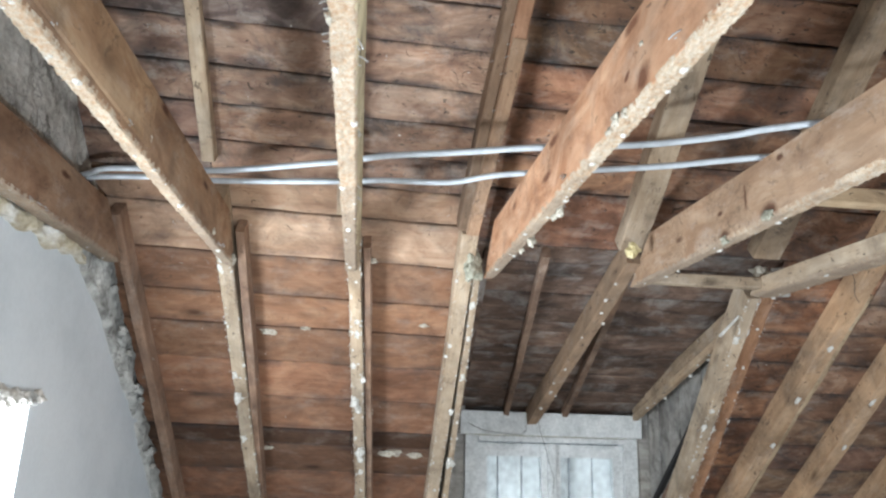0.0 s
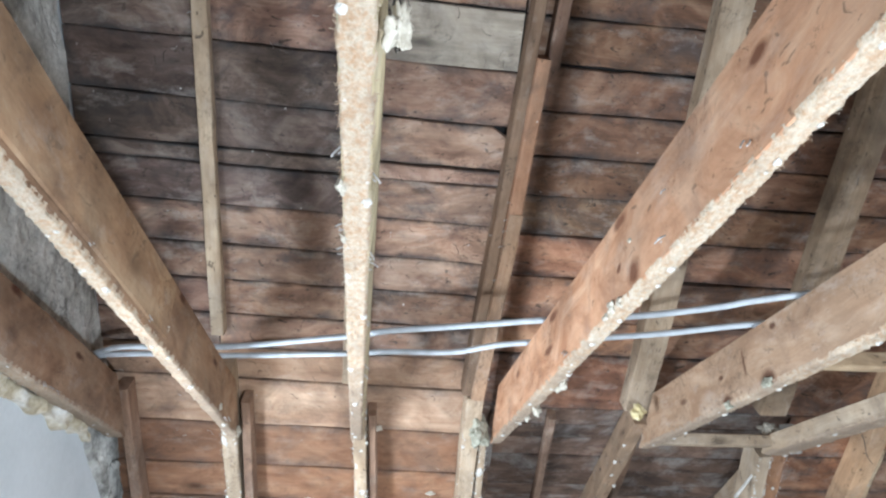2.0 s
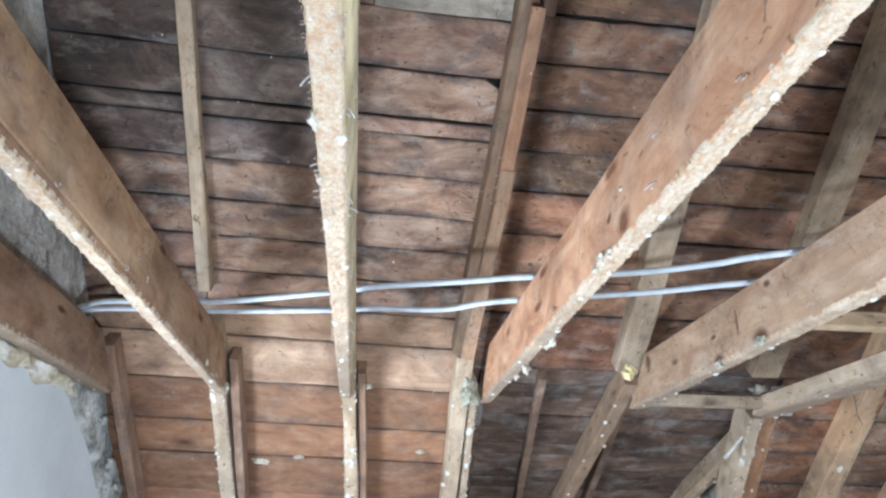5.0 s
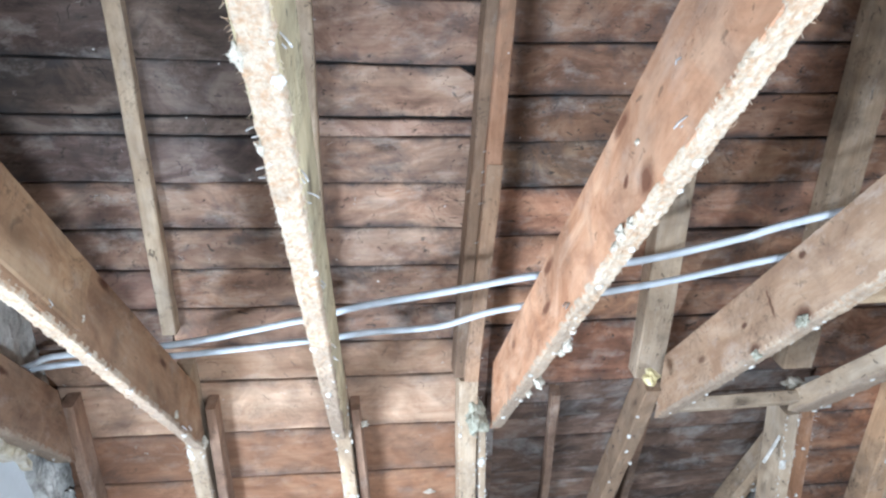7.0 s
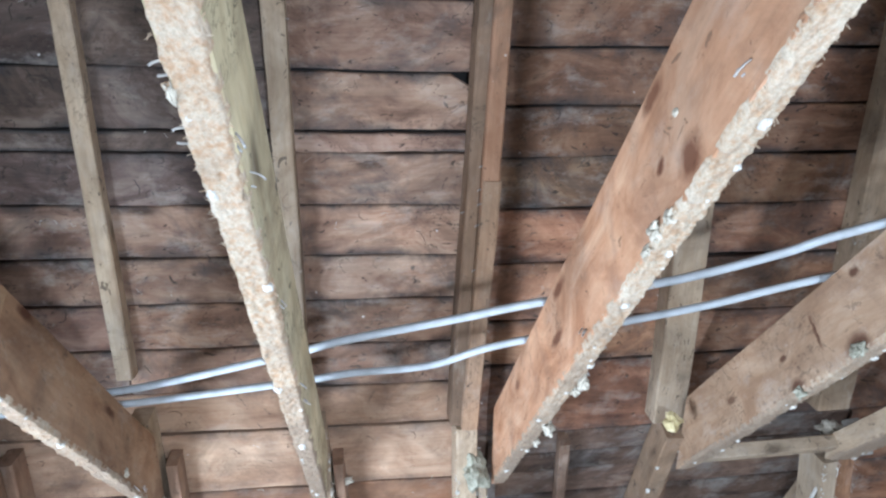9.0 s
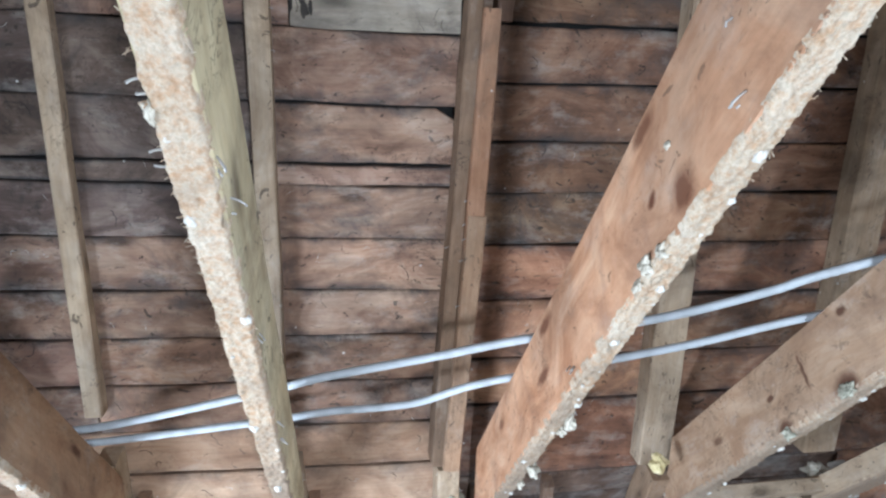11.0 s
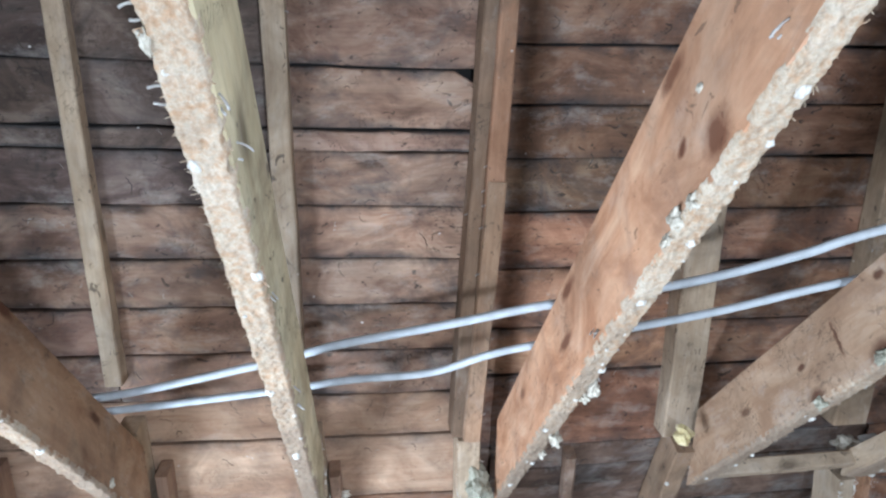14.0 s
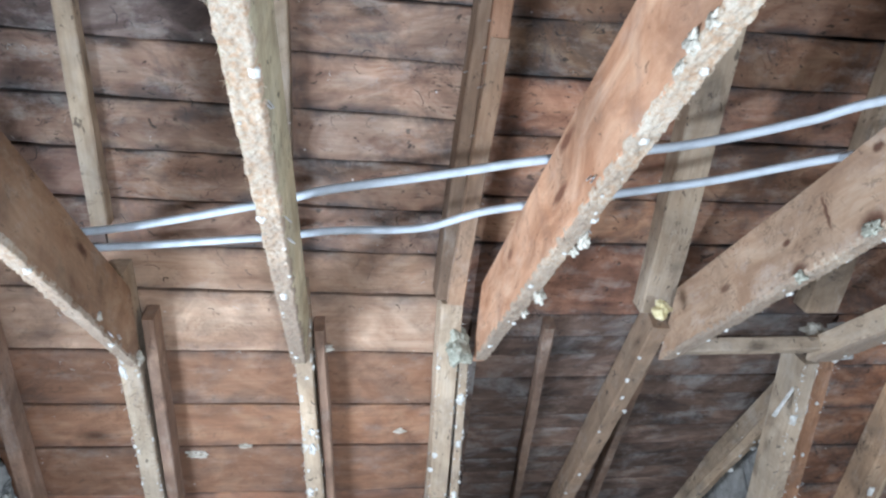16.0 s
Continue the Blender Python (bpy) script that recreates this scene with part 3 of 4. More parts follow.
PALE_L = "pale sawn rafter under the roof boards"
LOW_L = "pale lower rafter spotted with white plaster"
rafter(-0.524, RIDGE_Y + 0.05, -0.507, 2.43, 0.045, 0.05, M_PALE, PALE_L, seed=1)
rafter(-0.480, 2.52, -0.405, KNEE_Y, 0.055, 0.095, M_PALE, LOW_L, seed=2, lumps=14, dabs=((2.68, 0.014), (2.72, 0.01), (3.29, 0.018), (3.5, 0.012)))
rafter(-0.056, RIDGE_Y + 0.05, -0.046, 2.56, 0.052, 0.07, M_PALE, PALE_L, seed=3)
rafter(-0.010, 2.56, 0.135, KNEE_Y, 0.050, 0.10, M_PALE, LOW_L, seed=4, lumps=22, dabs=((2.98, 0.012), (3.29, 0.022), (3.33, 0.014), (3.56, 0.02), (3.6, 0.012)))
# pale timber tinted down: the shade on this strip is colour
rafter(0.535, RIDGE_Y + 0.05, 0.388, 2.58, 0.036, 0.08, M_PALE, "brown rafter darkened for shade, with a second one nailed to it", seed=5, tint=(0.54, 0.46, 0.43))
rafter(0.486, 1.64, 0.455, 2.20, 0.044, 0.10, M_PALE, "reddish rafter piece with a squared upper end", seed=25, tint=(0.78, 0.56, 0.48))
rafter(0.468, 2.02, 0.424, 2.583, 0.048, 0.104, M_PALE, "pale rafter piece lapped under a reddish one", seed=26, tint=(0.94, 0.78, 0.70))
rafter(0.60, RIDGE_Y + 0.05, 0.525, 1.66, 0.040, 0.06, M_BROWN, "reddish brown upper rafter with a split end", seed=7, tint=(0.7, 0.68, 0.7))
rafter(0.418, 2.585, 0.458, KNEE_Y, 0.062, 0.092, M_PALE, LOW_L, seed=6, lumps=14)
rafter(0.468, 2.70, 0.535, KNEE_Y, 0.026, 0.098, M_PALE, "narrow pale strip dabbed with white plaster beside a rafter", seed=36, lumps=14, dabs=((2.84, 0.012), (2.98, 0.009), (3.15, 0.01), (3.6, 0.02)))
rafter(1.04, RIDGE_Y + 0.05, 1.05, 2.62, 0.10, 0.07, M_PALE, "weathered pale rafter over the dormer", seed=8)
# same timber as its neighbour, with the shade on it painted by the tint
rafter(1.60, RIDGE_Y + 0.05, 1.60, 2.62, 0.11, 0.07, M_PALE, PALE_L, seed=9, tint=(0.7, 0.66, 0.62))
rafter(1.652, 2.74, 1.91, KNEE_Y, 0.070, RD, M_BROWN, "brown sloping rafter beside the dormer", seed=12, tint=(1.12, 0.95, 0.78), lumps=16)
for k, x in enumerate((2.05, 2.43, 2.85, 3.3, 3.75)):
    rafter(x, RIDGE_Y + 0.05, x, KNEE_Y, 0.075, RD, M_PALE, "pale sawn rafter beside the dormer", seed=13 + k, tint=(1.05, 0.9, 0.78), lumps=20, dabs=((2.95, 0.01), (3.2, 0.012), (3.45, 0.01)))
for xa, xb, ya, w in ((-0.838, -0.80, 2.60, 0.040), (-0.411, -0.40, 2.63, 0.034), (0.045, 0.175, 2.66, 0.03)):
    rafter(xa, ya, xb, KNEE_Y, w, 0.08, M_BROWN, "narrow reddish brown batten beside a rafter", name="batten", group="side battens", seed=20 + xa)

# ---- joists ----
def rafter_under(z, d=RD):
    """The place along y where the rafters' underside comes down to z."""
    return 2.68 + (2.301 - d / CS - z) / PITCH


def fuzz_data(r, n, seed, hang=0.3):
    """A soft tuft: a lumpy flattened core under a short coat of fine fibres."""
    rn = random.Random(seed)
    V, F = blob_data(r * 0.8, rn.random() * 40, (1.1, 0.55, 0.8), 0.9, 4)
    V = [q * (1 + 0.12 * noise.noise(q * (6 / r)) + 0.08 * noise.noise(q * (13 / r))) for q in V]
    core = list(V)
    V = list(V)
    for k in range(n):
        q = rn.choice(core)
        d0 = (q.normalized() + Vector((rn.gauss(0, 0.6), rn.gauss(0, 0.4), rn.gauss(-hang, 0.6)))).normalized()
        p = [q * 0.95]
        for _ in range(3):
            d0 = (d0 + Vector((rn.gauss(0, 0.8), rn.gauss(0, 0.8), rn.gauss(-0.1, 0.8)))).normalized()
            p.append(p[-1] + d0 * r * rn.uniform(0.05, 0.13))
        tv, tf = tube_data(p, rn.uniform(0.00018, 0.0003), 3)
        b0 = len(V)
        V.extend(tv)
        F.extend(tuple(q + b0 for q in f) for f in tf)
    return V, F


def joist(xa, xb, ya, w, d, zb, mat, label, seed, tint=(1, 1, 1), crust=True, lumps=(), hooks=(), wool=(), nails=(), slant=0.0):
    """A ceiling joist along y that butts with a slanted end against its rafter; xa at y=ya, xb at the rafter.
    lumps: y; hooks and nails: y, z, side; wool: y, z, side, size (side +1 west, -1 east, 0 underneath)."""
    edge = lambda side: side * w / 2 + (slant if side < 0 else 0.0)
    ye = rafter_under(zb + d)
    m, length = axes((xa, ya, zb + d), (xb, ye, zb + d), (0, 0, 1))
    root = thing("joist", m, label, "joist", "ceiling joists")
    V, F = beam_data(length, w, d, cut1=-1 / PITCH, wob=0.0012, cham=0.002, seed=seed)
    V = [Vector((q[0], q[1] + (slant if q[1] < 0 and q[2] < -d / 2 else 0.0), q[2])) for q in V]
    o = mesh_ob("timber", V, F, mat)
    o.color = (*tint, 1)
    under(o, root)
    full = length + d / PITCH
    if not crust:
        return root
    x0 = 0.15 - ya
    n, cols = int((full - x0 - 0.03) / 0.0032), 17
    CV, CF = [], []
    for i in range(n + 1):
        x = x0 + i * 0.0032
        for j in range(cols):
            f = j / (cols - 1)
            jag = noise.noise(Vector((x * 60, f * 0.5, seed + (3 if f > 0.5 else 9)))) * 0.004 + noise.noise(Vector((x * 170, f * 0.5, seed))) * 0.002
            y = slant / 2 + (f - 0.5) * (w + 0.002 - slant) + (jag if j in (0, 1, cols - 2, cols - 1) else 0)
            q = Vector((x, y, seed))
            h = 0.0045 + 0.003 * max(0, noise.noise(q * 26) + 0.2) + 0.004 * max(0, noise.noise(q * 70)) + 0.0028 * noise.noise(q * 150) + 0.0016 * noise.noise(q * 310)
            if j in (0, cols - 1):
                h = -0.007 + 0.003 * noise.noise(q * 90)
            CV.append((x, y, -d - h))
    for i in range(n):
        for j in range(cols - 1):
            a = i * cols + j
            CF.append((a, a + 1, a + 1 + cols, a + cols))
    under(mesh_ob("plaster_crust", CV, CF, M_CRUST, smooth=True), root, "rough pinkish white plaster residue")
    r = random.Random(int(seed * 10))
    spread = [(y - ya, r.uniform(0.005, 0.0075)) for y in lumps] + [(r.uniform(x0, full - 0.05), r.uniform(0.002, 0.0045)) for k in range(14)]
    for x, size in spread:
        V, F = blob_data(size, r.random() * 50, (1.3, 1, 0.8), 0.55, 3)
        o = mesh_ob("plaster_lump", V, F, M_LUMP, True)
        o.location = (x, slant / 2 + r.choice((-0.4, 0.35, 0.1, -0.2)) * (w - slant), -d - 0.005)
        under(o, root, "white plaster lump")
    loops = list(hooks) + [(r.uniform(0.3, 2.5), zb + r.uniform(0.0, 0.02), r.choice((-1, 1))) for k in range(5)]
    for y, z, side in loops:
        rad = r.uniform(0.011, 0.016)
        pts = [(rad * 0.55 * math.cos(a), 0, rad * math.sin(a)) for a in np.linspace(-0.3, math.pi * 1.35, 14)]
        V, F = tube_data(pts, 0.0013, 6)
        o = mesh_ob("wire_hook", V, F, M_WIRE, True)
        o.matrix_local = Matrix.Translation((y - ya, edge(side) + 0.004 * side, z - zb - d)) @ Euler((r.uniform(-0.4, 0.4) + 0.9 * side, r.uniform(-0.5, 0.5), r.uniform(-0.6, 0.6))).to_matrix().to_4x4()
        under(o, root, "bent galvanised wire hook")
    for y, z, side in nails:
        p = Vector((y - ya, edge(side), z - zb - d))
        V, F = tube_data([p, p + Vector((0.002, side * 0.007, -0.004)), p + Vector((0.006, side * 0.007, -0.007))], 0.0013, 6)
        under(mesh_ob("nail", V, F, M_WIRE), root, "bent nail")
    for k, (y, z, side, size) in enumerate(wool):
        V, F = fuzz_data(size, 60, int(seed * 7) + k)
        o = mesh_ob("wool_tuft", V, F, M_TUFT if mat is M_JOIST_GREY else M_WOOL, True)
        o.location = (y - ya, edge(side), z - zb - d)
        under(o, root, "ragged tuft of dusty wool")
    SV, SF = [], []
    for k in range(420):
        x, sy = r.uniform(x0, full - 0.05), r.choice((-1, 1))
        p = [Vector((x, edge(sy), -d - 0.001))]
        d0 = Vector((r.uniform(-0.7, 0.7), sy * r.uniform(0.1, 1), -r.uniform(-0.1, 1))).normalized()
        ln = r.uniform(0.003, 0.009)
        for _ in range(2):
            d0 = (d0 + Vector((r.uniform(-0.6, 0.6), r.uniform(-0.6, 0.6), r.uniform(-0.6, 0.6)))).normalized()
            p.append(p[-1] + d0 * ln / 2)
        tv, tf = tube_data(p, r.uniform(0.0003, 0.0007), 3)
        b0 = len(SV)
        SV.extend(tv)
        SF.extend(tuple(q + b0 for q in f) for f in tf)
    tagged(under(mesh_ob("straw_fibre", SV, SF, M_CRUST), root, "fringe of plaster fibre"), kind="stuff")
    return root


JY = -2.0
JL = "brown pine ceiling joist with plaster residue underneath"
joist(-0.868, -0.862, JY, 0.05, 0.175, 2.165, M_JOIST_DULL, "brown ceiling joist beside the gable wall", 1.1, (0.8, 0.78, 0.78))
left_joist = joist(-0.500, -0.454, JY, 0.032, 0.160, 2.176, M_JOIST_DULL, JL, 2.3, (0.82, 0.79, 0.76), lumps=(1.272, 1.951, 2.436,), wool=((1.616, 2.222, -1, 0.014), (2.3, 2.2, -1, 0.012), (2.63, 2.19, -1, 0.022)), hooks=((1.136, 2.2, -1),))
# pale greenish wood; tint raised further to paint light on its east face
joist(-0.004, -0.004, JY, 0.048, 0.115, 2.176, M_PALE, "pale greenish ceiling joist with thick plaster residue underneath", 3.7, (1.3, 1.46, 1.33), slant=0.010, lumps=(0.902, 1.156, 1.355, 1.721, 2.077, 2.092, 2.572, 0.545,), hooks=((0.865, 2.19, -1), (1.165, 2.195, -1), (1.441, 2.19, -1), (1.757, 2.19, -1), (0.525, 2.18, 1), (1.078, 2.18, 1)), wool=((0.868, 2.176, 1, 0.015), (1.016, 2.174, 1, 0.01), (0.59, 2.195, -1.9, 0.026)))
joist(0.511, 0.511, JY, 0.034, 0.170, 2.178, M_JOIST_KNOTTY, JL, 4.9, (1.04, 0.99, 0.94), lumps=(0.738, 1.065, 1.315, 1.463, 1.708, 2.025, 2.283, 2.485,), hooks=((0.752, 2.208, 1), (1.027, 2.207, 1), (1.612, 2.2, 1)), wool=((1.287, 2.19, 1, 0.016), (1.243, 2.182, 1, 0.012), (1.775, 2.166, -1, 0.020), (1.83, 2.168, -1, 0.013), (1.321, 2.182, 1, 0.012), (2.067, 2.165, -1, 0.022), (2.194, 2.17, -1, 0.014), (1.159, 2.273, 1, 0.006)), nails=((0.992, 2.284, 1), (1.03, 2.215, 1)))
joist(1.099, 1.099, JY, 0.042, 0.166, 2.175, M_JOIST_GREY, "greyish brown ceiling joist with dark knots", 6.1, (1.02, 0.93, 0.88), lumps=(1.369, 1.757, 2.058, 2.339, 2.436,), wool=((1.738, 2.182, 1, 0.022), (1.961, 2.172, 1, 0.016)))
joist(1.66, 1.625, JY, 0.09, 0.065, 2.165, M_PALE, "slender pale ceiling joist beyond the dormer", 7.7, lumps=(2.242, 2.436, 2.582, 2.649,))
for k, x in enumerate((2.2, 2.7, 3.2)):
    joist(x, x, JY, 0.05, 0.17, 2.17, M_JOIST, "brown ceiling joist in the far bay", 8.3 + k, (0.8, 0.8, 0.8), crust=False)

beam("splice_board", (-0.470, -1.0, 2.332), (-0.4445, 1.62, 2.332), 0.008, 0.140, M_JOIST_DULL, parent=left_joist, label="yellowed board spliced to the joist", tint=(0.92, 0.92, 0.86), seed=17)

# ---- cross pieces ----
beam("trimmer", (1.122, 2.615, 2.222), (1.60, 2.615, 2.225), 0.05, 0.042, M_PALE, label="pale wooden trimmer between two joist ends", category="trimmer", seed=31)
beam("noggin", (1.122, 1.81, 2.296), (1.58, 1.81, 2.300), 0.045, 0.048, M_PALE, label="pale wooden noggin nailed between joists", category="noggin", tint=(1.15, 1.1, 1.0), seed=32)

# ---- conduits ----
def conduit(pts, r, label):
    P = [Vector(p) for p in pts]
    out = []
    for i in range(len(P) - 1):
        p0, p1, p2, p3 = P[max(i - 1, 0)], P[i], P[i + 1], P[min(i + 2, len(P) - 1)]
        n = max(2, int((p2 - p1).length / 0.004))
        for k in range(n):
            u = k / n
            out.append(0.5 * (2 * p1 + (p2 - p0) * u + (2 * p0 - 5 * p1 + 4 * p2 - p3) * u * u + (3 * p1 - p0 - 3 * p2 + p3) * u ** 3))
    out.append(P[-1])
    V, F = tube_data(out, r, 10, -0.10)
    root = thing("conduit", Matrix.Identity(4), label, "conduit", "electrical conduits")
    under(mesh_ob("corrugated_tube", V, F, M_CONDUIT, True), root)
    return root


CZ = 2.36
UPPER = ((-0.905, 2.34), (-0.836, 2.29), (-0.735, 2.225), (-0.425, 2.183), (-0.053, 2.035), (0.08, 1.968), (0.317, 1.888), (0.476, 1.830), (0.75, 1.757), (0.94, 1.662), (1.06, 1.58), (1.6, 1.30))
LOWER = ((-0.905, 2.37), (-0.829, 2.32), (-0.64, 2.283), (-0.44, 2.277), (-0.055, 2.204), (0.089, 2.166), (0.288, 2.143), (0.434, 2.045), (0.72, 1.945), (0.89, 1.88), (1.09, 1.78), (1.6, 1.56))
for line in (UPPER, LOWER):
    conduit([(x, y, CZ) for x, y in line], 0.0095, "grey corrugated plastic conduit lying across the joists")

# ---- dormer ----
DS = 0.395
DSL = math.atan(DS)


def dz(y):
    return 2.315 - DS * (y - DY0)


droof = thing("dormer_ceiling", Matrix.Translation((0, DY0, dz(DY0))) @ Matrix.Rotation(-DSL, 4, "X"), "dark sooty boards under the dormer roof", "dormer ceiling", "", "structure")
v, k = 0.0, 0
while v < (DY1 + 0.1 - DY0) / math.cos(DSL):
    wv = random.Random(k + 50).uniform(0.09, 0.13)
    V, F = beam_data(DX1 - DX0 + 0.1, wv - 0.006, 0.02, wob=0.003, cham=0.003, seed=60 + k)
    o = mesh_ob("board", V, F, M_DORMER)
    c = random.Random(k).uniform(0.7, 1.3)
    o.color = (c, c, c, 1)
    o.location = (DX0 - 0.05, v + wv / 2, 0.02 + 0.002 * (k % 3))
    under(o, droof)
    v, k = v + wv, k + 1
slab("underlay", (DX0 - 0.1, -0.1, 0.035), (DX1 + 0.1, 1.75, 0.06), M_UNDERLAY, parent=droof, label="black underlay")


def dormer_rib(x0, x1, w, d, mat, label, tint=(1, 1, 1), y0=2.62, seed=0.0):
    m, length = axes((x0, y0, dz(y0) - 0.002), (x1, DY1, dz(DY1) - 0.002), (0, 0, 1))
    root = thing("dormer_rafter", m, label, "rafter", "dormer rafters")
    V, F = beam_data(length, w, d, wob=0.004, seed=seed, step=0.04)
    o = mesh_ob("timber", V, F, mat)
    o.color = (*tint, 1)
    under(o, root)
    r = random.Random(int(seed))
    for k in range(12 if w > 0.05 else 0):
        V, F = blob_data(r.uniform(0.004, 0.009), r.random() * 60, (1.3, 1, 0.8), 0.9, 2)
        o = mesh_ob("plaster_lump", V, F, M_LUMP)
        o.location = (r.uniform(0.02, length - 0.02), r.choice((-0.45, 0.45, 0.2)) * w, -d - 0.002)
        under(o, root, "white plaster lump")


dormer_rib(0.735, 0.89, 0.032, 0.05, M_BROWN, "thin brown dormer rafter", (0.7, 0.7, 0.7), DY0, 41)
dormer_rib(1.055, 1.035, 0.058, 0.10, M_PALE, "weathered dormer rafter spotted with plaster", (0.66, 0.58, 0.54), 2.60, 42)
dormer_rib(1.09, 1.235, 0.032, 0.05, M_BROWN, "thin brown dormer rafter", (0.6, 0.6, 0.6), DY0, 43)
# cheek walls of the dormer
for x0, x1, nm in ((DX1 + 0.02, DX1 + 0.06, "wall_dormer_east"), (DX0 + 0.002, DX0 + 0.03, "wall_dormer_west")):
    ch = thing(nm, Matrix.Identity(4), "rough grey boards on the dormer cheek", "wall", "", "structure")
    y = DY0 - 0.02
    k = 0
    while y < DY1:
        yb = min(y + 0.13, DY1)
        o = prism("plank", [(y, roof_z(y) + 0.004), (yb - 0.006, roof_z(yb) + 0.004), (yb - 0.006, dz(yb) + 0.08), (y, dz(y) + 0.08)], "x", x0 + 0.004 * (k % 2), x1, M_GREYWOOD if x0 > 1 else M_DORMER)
        under(o, ch)
        c = random.Random(k + 5).uniform(0.7, 1.2)
        o.color = (c, c, c, 1)
        y, k = yb, k + 1
beam("wall_plate", (1.665, 2.80, 2.215), (1.665, DY1, 1.800), 0.05, 0.07, M_PALE, label="pale sloping plate along the dormer cheek", category="plate", tint=(0.8, 0.76, 0.72), seed=45)

# dormer window wall
WX0, WX1, WZ1 = 0.658, 1.66, 1.72
w = thing("window_1", Matrix.Translation((0, DY1, 0)), "old white casement window with closed shutters outside", "window", "", "structure")


def wp(name, x0, x1, y0, y1, z0, z1, mat, label="", parent=None, cham=0.006):
    V, F = beam_data(x1 - x0, y1 - y0, z1 - z0, wob=0.0015, cham=cham, seed=x0 * 9 + z0)
    o = mesh_ob(name, V, F, mat)
    o.location = (x0, (y0 + y1) / 2, z1)
    return under(o, parent or w, label)


wp("head", WX0 - 0.03, WX1 + 0.03, -0.02, 0.08, WZ1 - 0.13, WZ1, M_WHITE, "flaking white plastered head")
for nm, xa, xb in (("jamb", WX0, WX0 + 0.07), ("jamb", WX1 - 0.08, WX1)):
    wp(nm, xa, xb, -0.015, 0.08, 0.72, WZ1 - 0.132, M_WHITE)
wp("sill", WX0 - 0.03, WX1 + 0.03, -0.08, 0.10, 0.66, 0.72, M_WHITE)
wp("transom", WX0 + 0.072, WX1 - 0.082, -0.03, 0.06, WZ1 - 0.165, WZ1 - 0.134, M_WHITE, "white moulded transom bar")
xm = 0.5 * (WX0 + WX1) - 0.005
wp("mullion", xm - 0.022, xm + 0.022, -0.022, 0.0, 0.725, WZ1 - 0.17, M_WHITE)
for xa, xb in ((WX0 + 0.072, xm - 0.001), (xm + 0.001, WX1 - 0.082)):
    c = slab("casement", (xa, 0.005, 0.725), (xa + 0.055, 0.045, WZ1 - 0.175), M_WHITE, parent=w)
    slab("stile", (xb - 0.055, 0.005, 0.725), (xb, 0.045, WZ1 - 0.175), M_WHITE, parent=c)
    slab("top_rail", (xa + 0.055, 0.008, WZ1 - 0.245), (xb - 0.055, 0.042, WZ1 - 0.175), M_WHITE, parent=c)
    slab("bottom_rail", (xa + 0.055, 0.008, 0.725), (xb - 0.055, 0.042, 0.80), M_WHITE, parent=c)
    slab("pane", (xa + 0.05, 0.022, 0.79), (xb - 0.05, 0.026, WZ1 - 0.235), M_GLASS, parent=c).visible_shadow = False
    nb = 3
    for i in range(nb):
        ww = (xb - xa) / nb
        slab("shutter_board", (xa + i * ww + 0.004, 0.13, 0.70), (xa + (i + 1) * ww - 0.004, 0.15, WZ1 - 0.15 - 0.012 * (i % 2)), M_SHUTTER, parent=w)
# filler strip between dormer ceiling and window head, coloured near black
slab("wall_dormer_front", (DX0 + 0.005, DY1 + 0.082, WZ1 - 0.02), (DX1 + 0.1, DY1 + 0.14, 1.95), M_NEAR_BLACK, label="near-black boarding over the dormer window", category="wall")
slab("wall_dormer_sill", (DX0 + 0.005, DY1, 0), (DX1 + 0.1, DY1 + 0.14, 0.655), M_PLASTER, label="plastered wall under the dormer window", category="wall")
for x0, x1 in ((DX0 + 0.005, WX0 - 0.003), (WX1 + 0.003, DX1 + 0.1)):
    slab("wall_dormer_side", (x0, DY1 + 0.0, 0.66), (x1, DY1 + 0.14, 1.9), M_GREYWOOD, label="dark boarding beside the dormer window", category="wall")

# ---- gable masonry: ragged mortar along the roof edge and the bare upper wall ----
def rough_patch(name, poly_at, nu, nv, thick, mat, label, category, seed, kind="structure"):
    """A rough sheet on the gable: poly_at(u, v) gives y and z; its relief stands out along x."""
    V, F = [], []
    for i in range(nu + 1):
        for j in range(nv + 1):
            y, z = poly_at(i / nu, j / nv)
            q = Vector((y, z, seed))
            h = thick * (0.5 + noise.noise(q * 9) * 0.7 + noise.noise(q * 30) * 0.35)
            if i in (0, nu) or j in (0, nv):
                h = -0.005
                y += noise.noise(q * 22) * 0.012
                z += noise.noise(q * 22 + Vector((5, 0, 0))) * 0.012
            V.append((WALL_X + max(h, -0.005), y, z))
    for i in range(nu):
        for j in range(nv):
            a = i * (nv + 1) + j
            F.append((a, a + 1, a + nv + 2, a + nv + 1))
    return tagged(mesh_ob(name, V, F, mat), label, category, "", kind)


rough_patch("wall_mortar", lambda u, v: (0.35 + u * 2.3, (roof_z(0.35 + u * 2.3) - 0.01) * v + (1 - v) * 2.26), 110, 60, 0.014, M_MORTAR, "cracked grey mortar on the upper gable", "wall", 2.0)
rough_patch("wall_mortar_edge", lambda u, v: (2.48 + u * 1.95, roof_z(2.48 + u * 1.95) - 0.01 - v * (0.125 + 0.165 * max(0.0, 1 - 2.2 * u) + 0.03 * noise.noise(Vector((u * 9, 1, 4))))), 150, 12, 0.034, M_MORTAR, "ragged broken mortar along the roof edge", "wall", 5.0)


def lump(name, place, r, squash, mat, label, category, seed, group=""):
    V, F = blob_data(r, seed, squash, 0.75, 3)
    o = mesh_ob(name, V, F, mat)
    o.location = place
    return tagged(o, label, category, group)


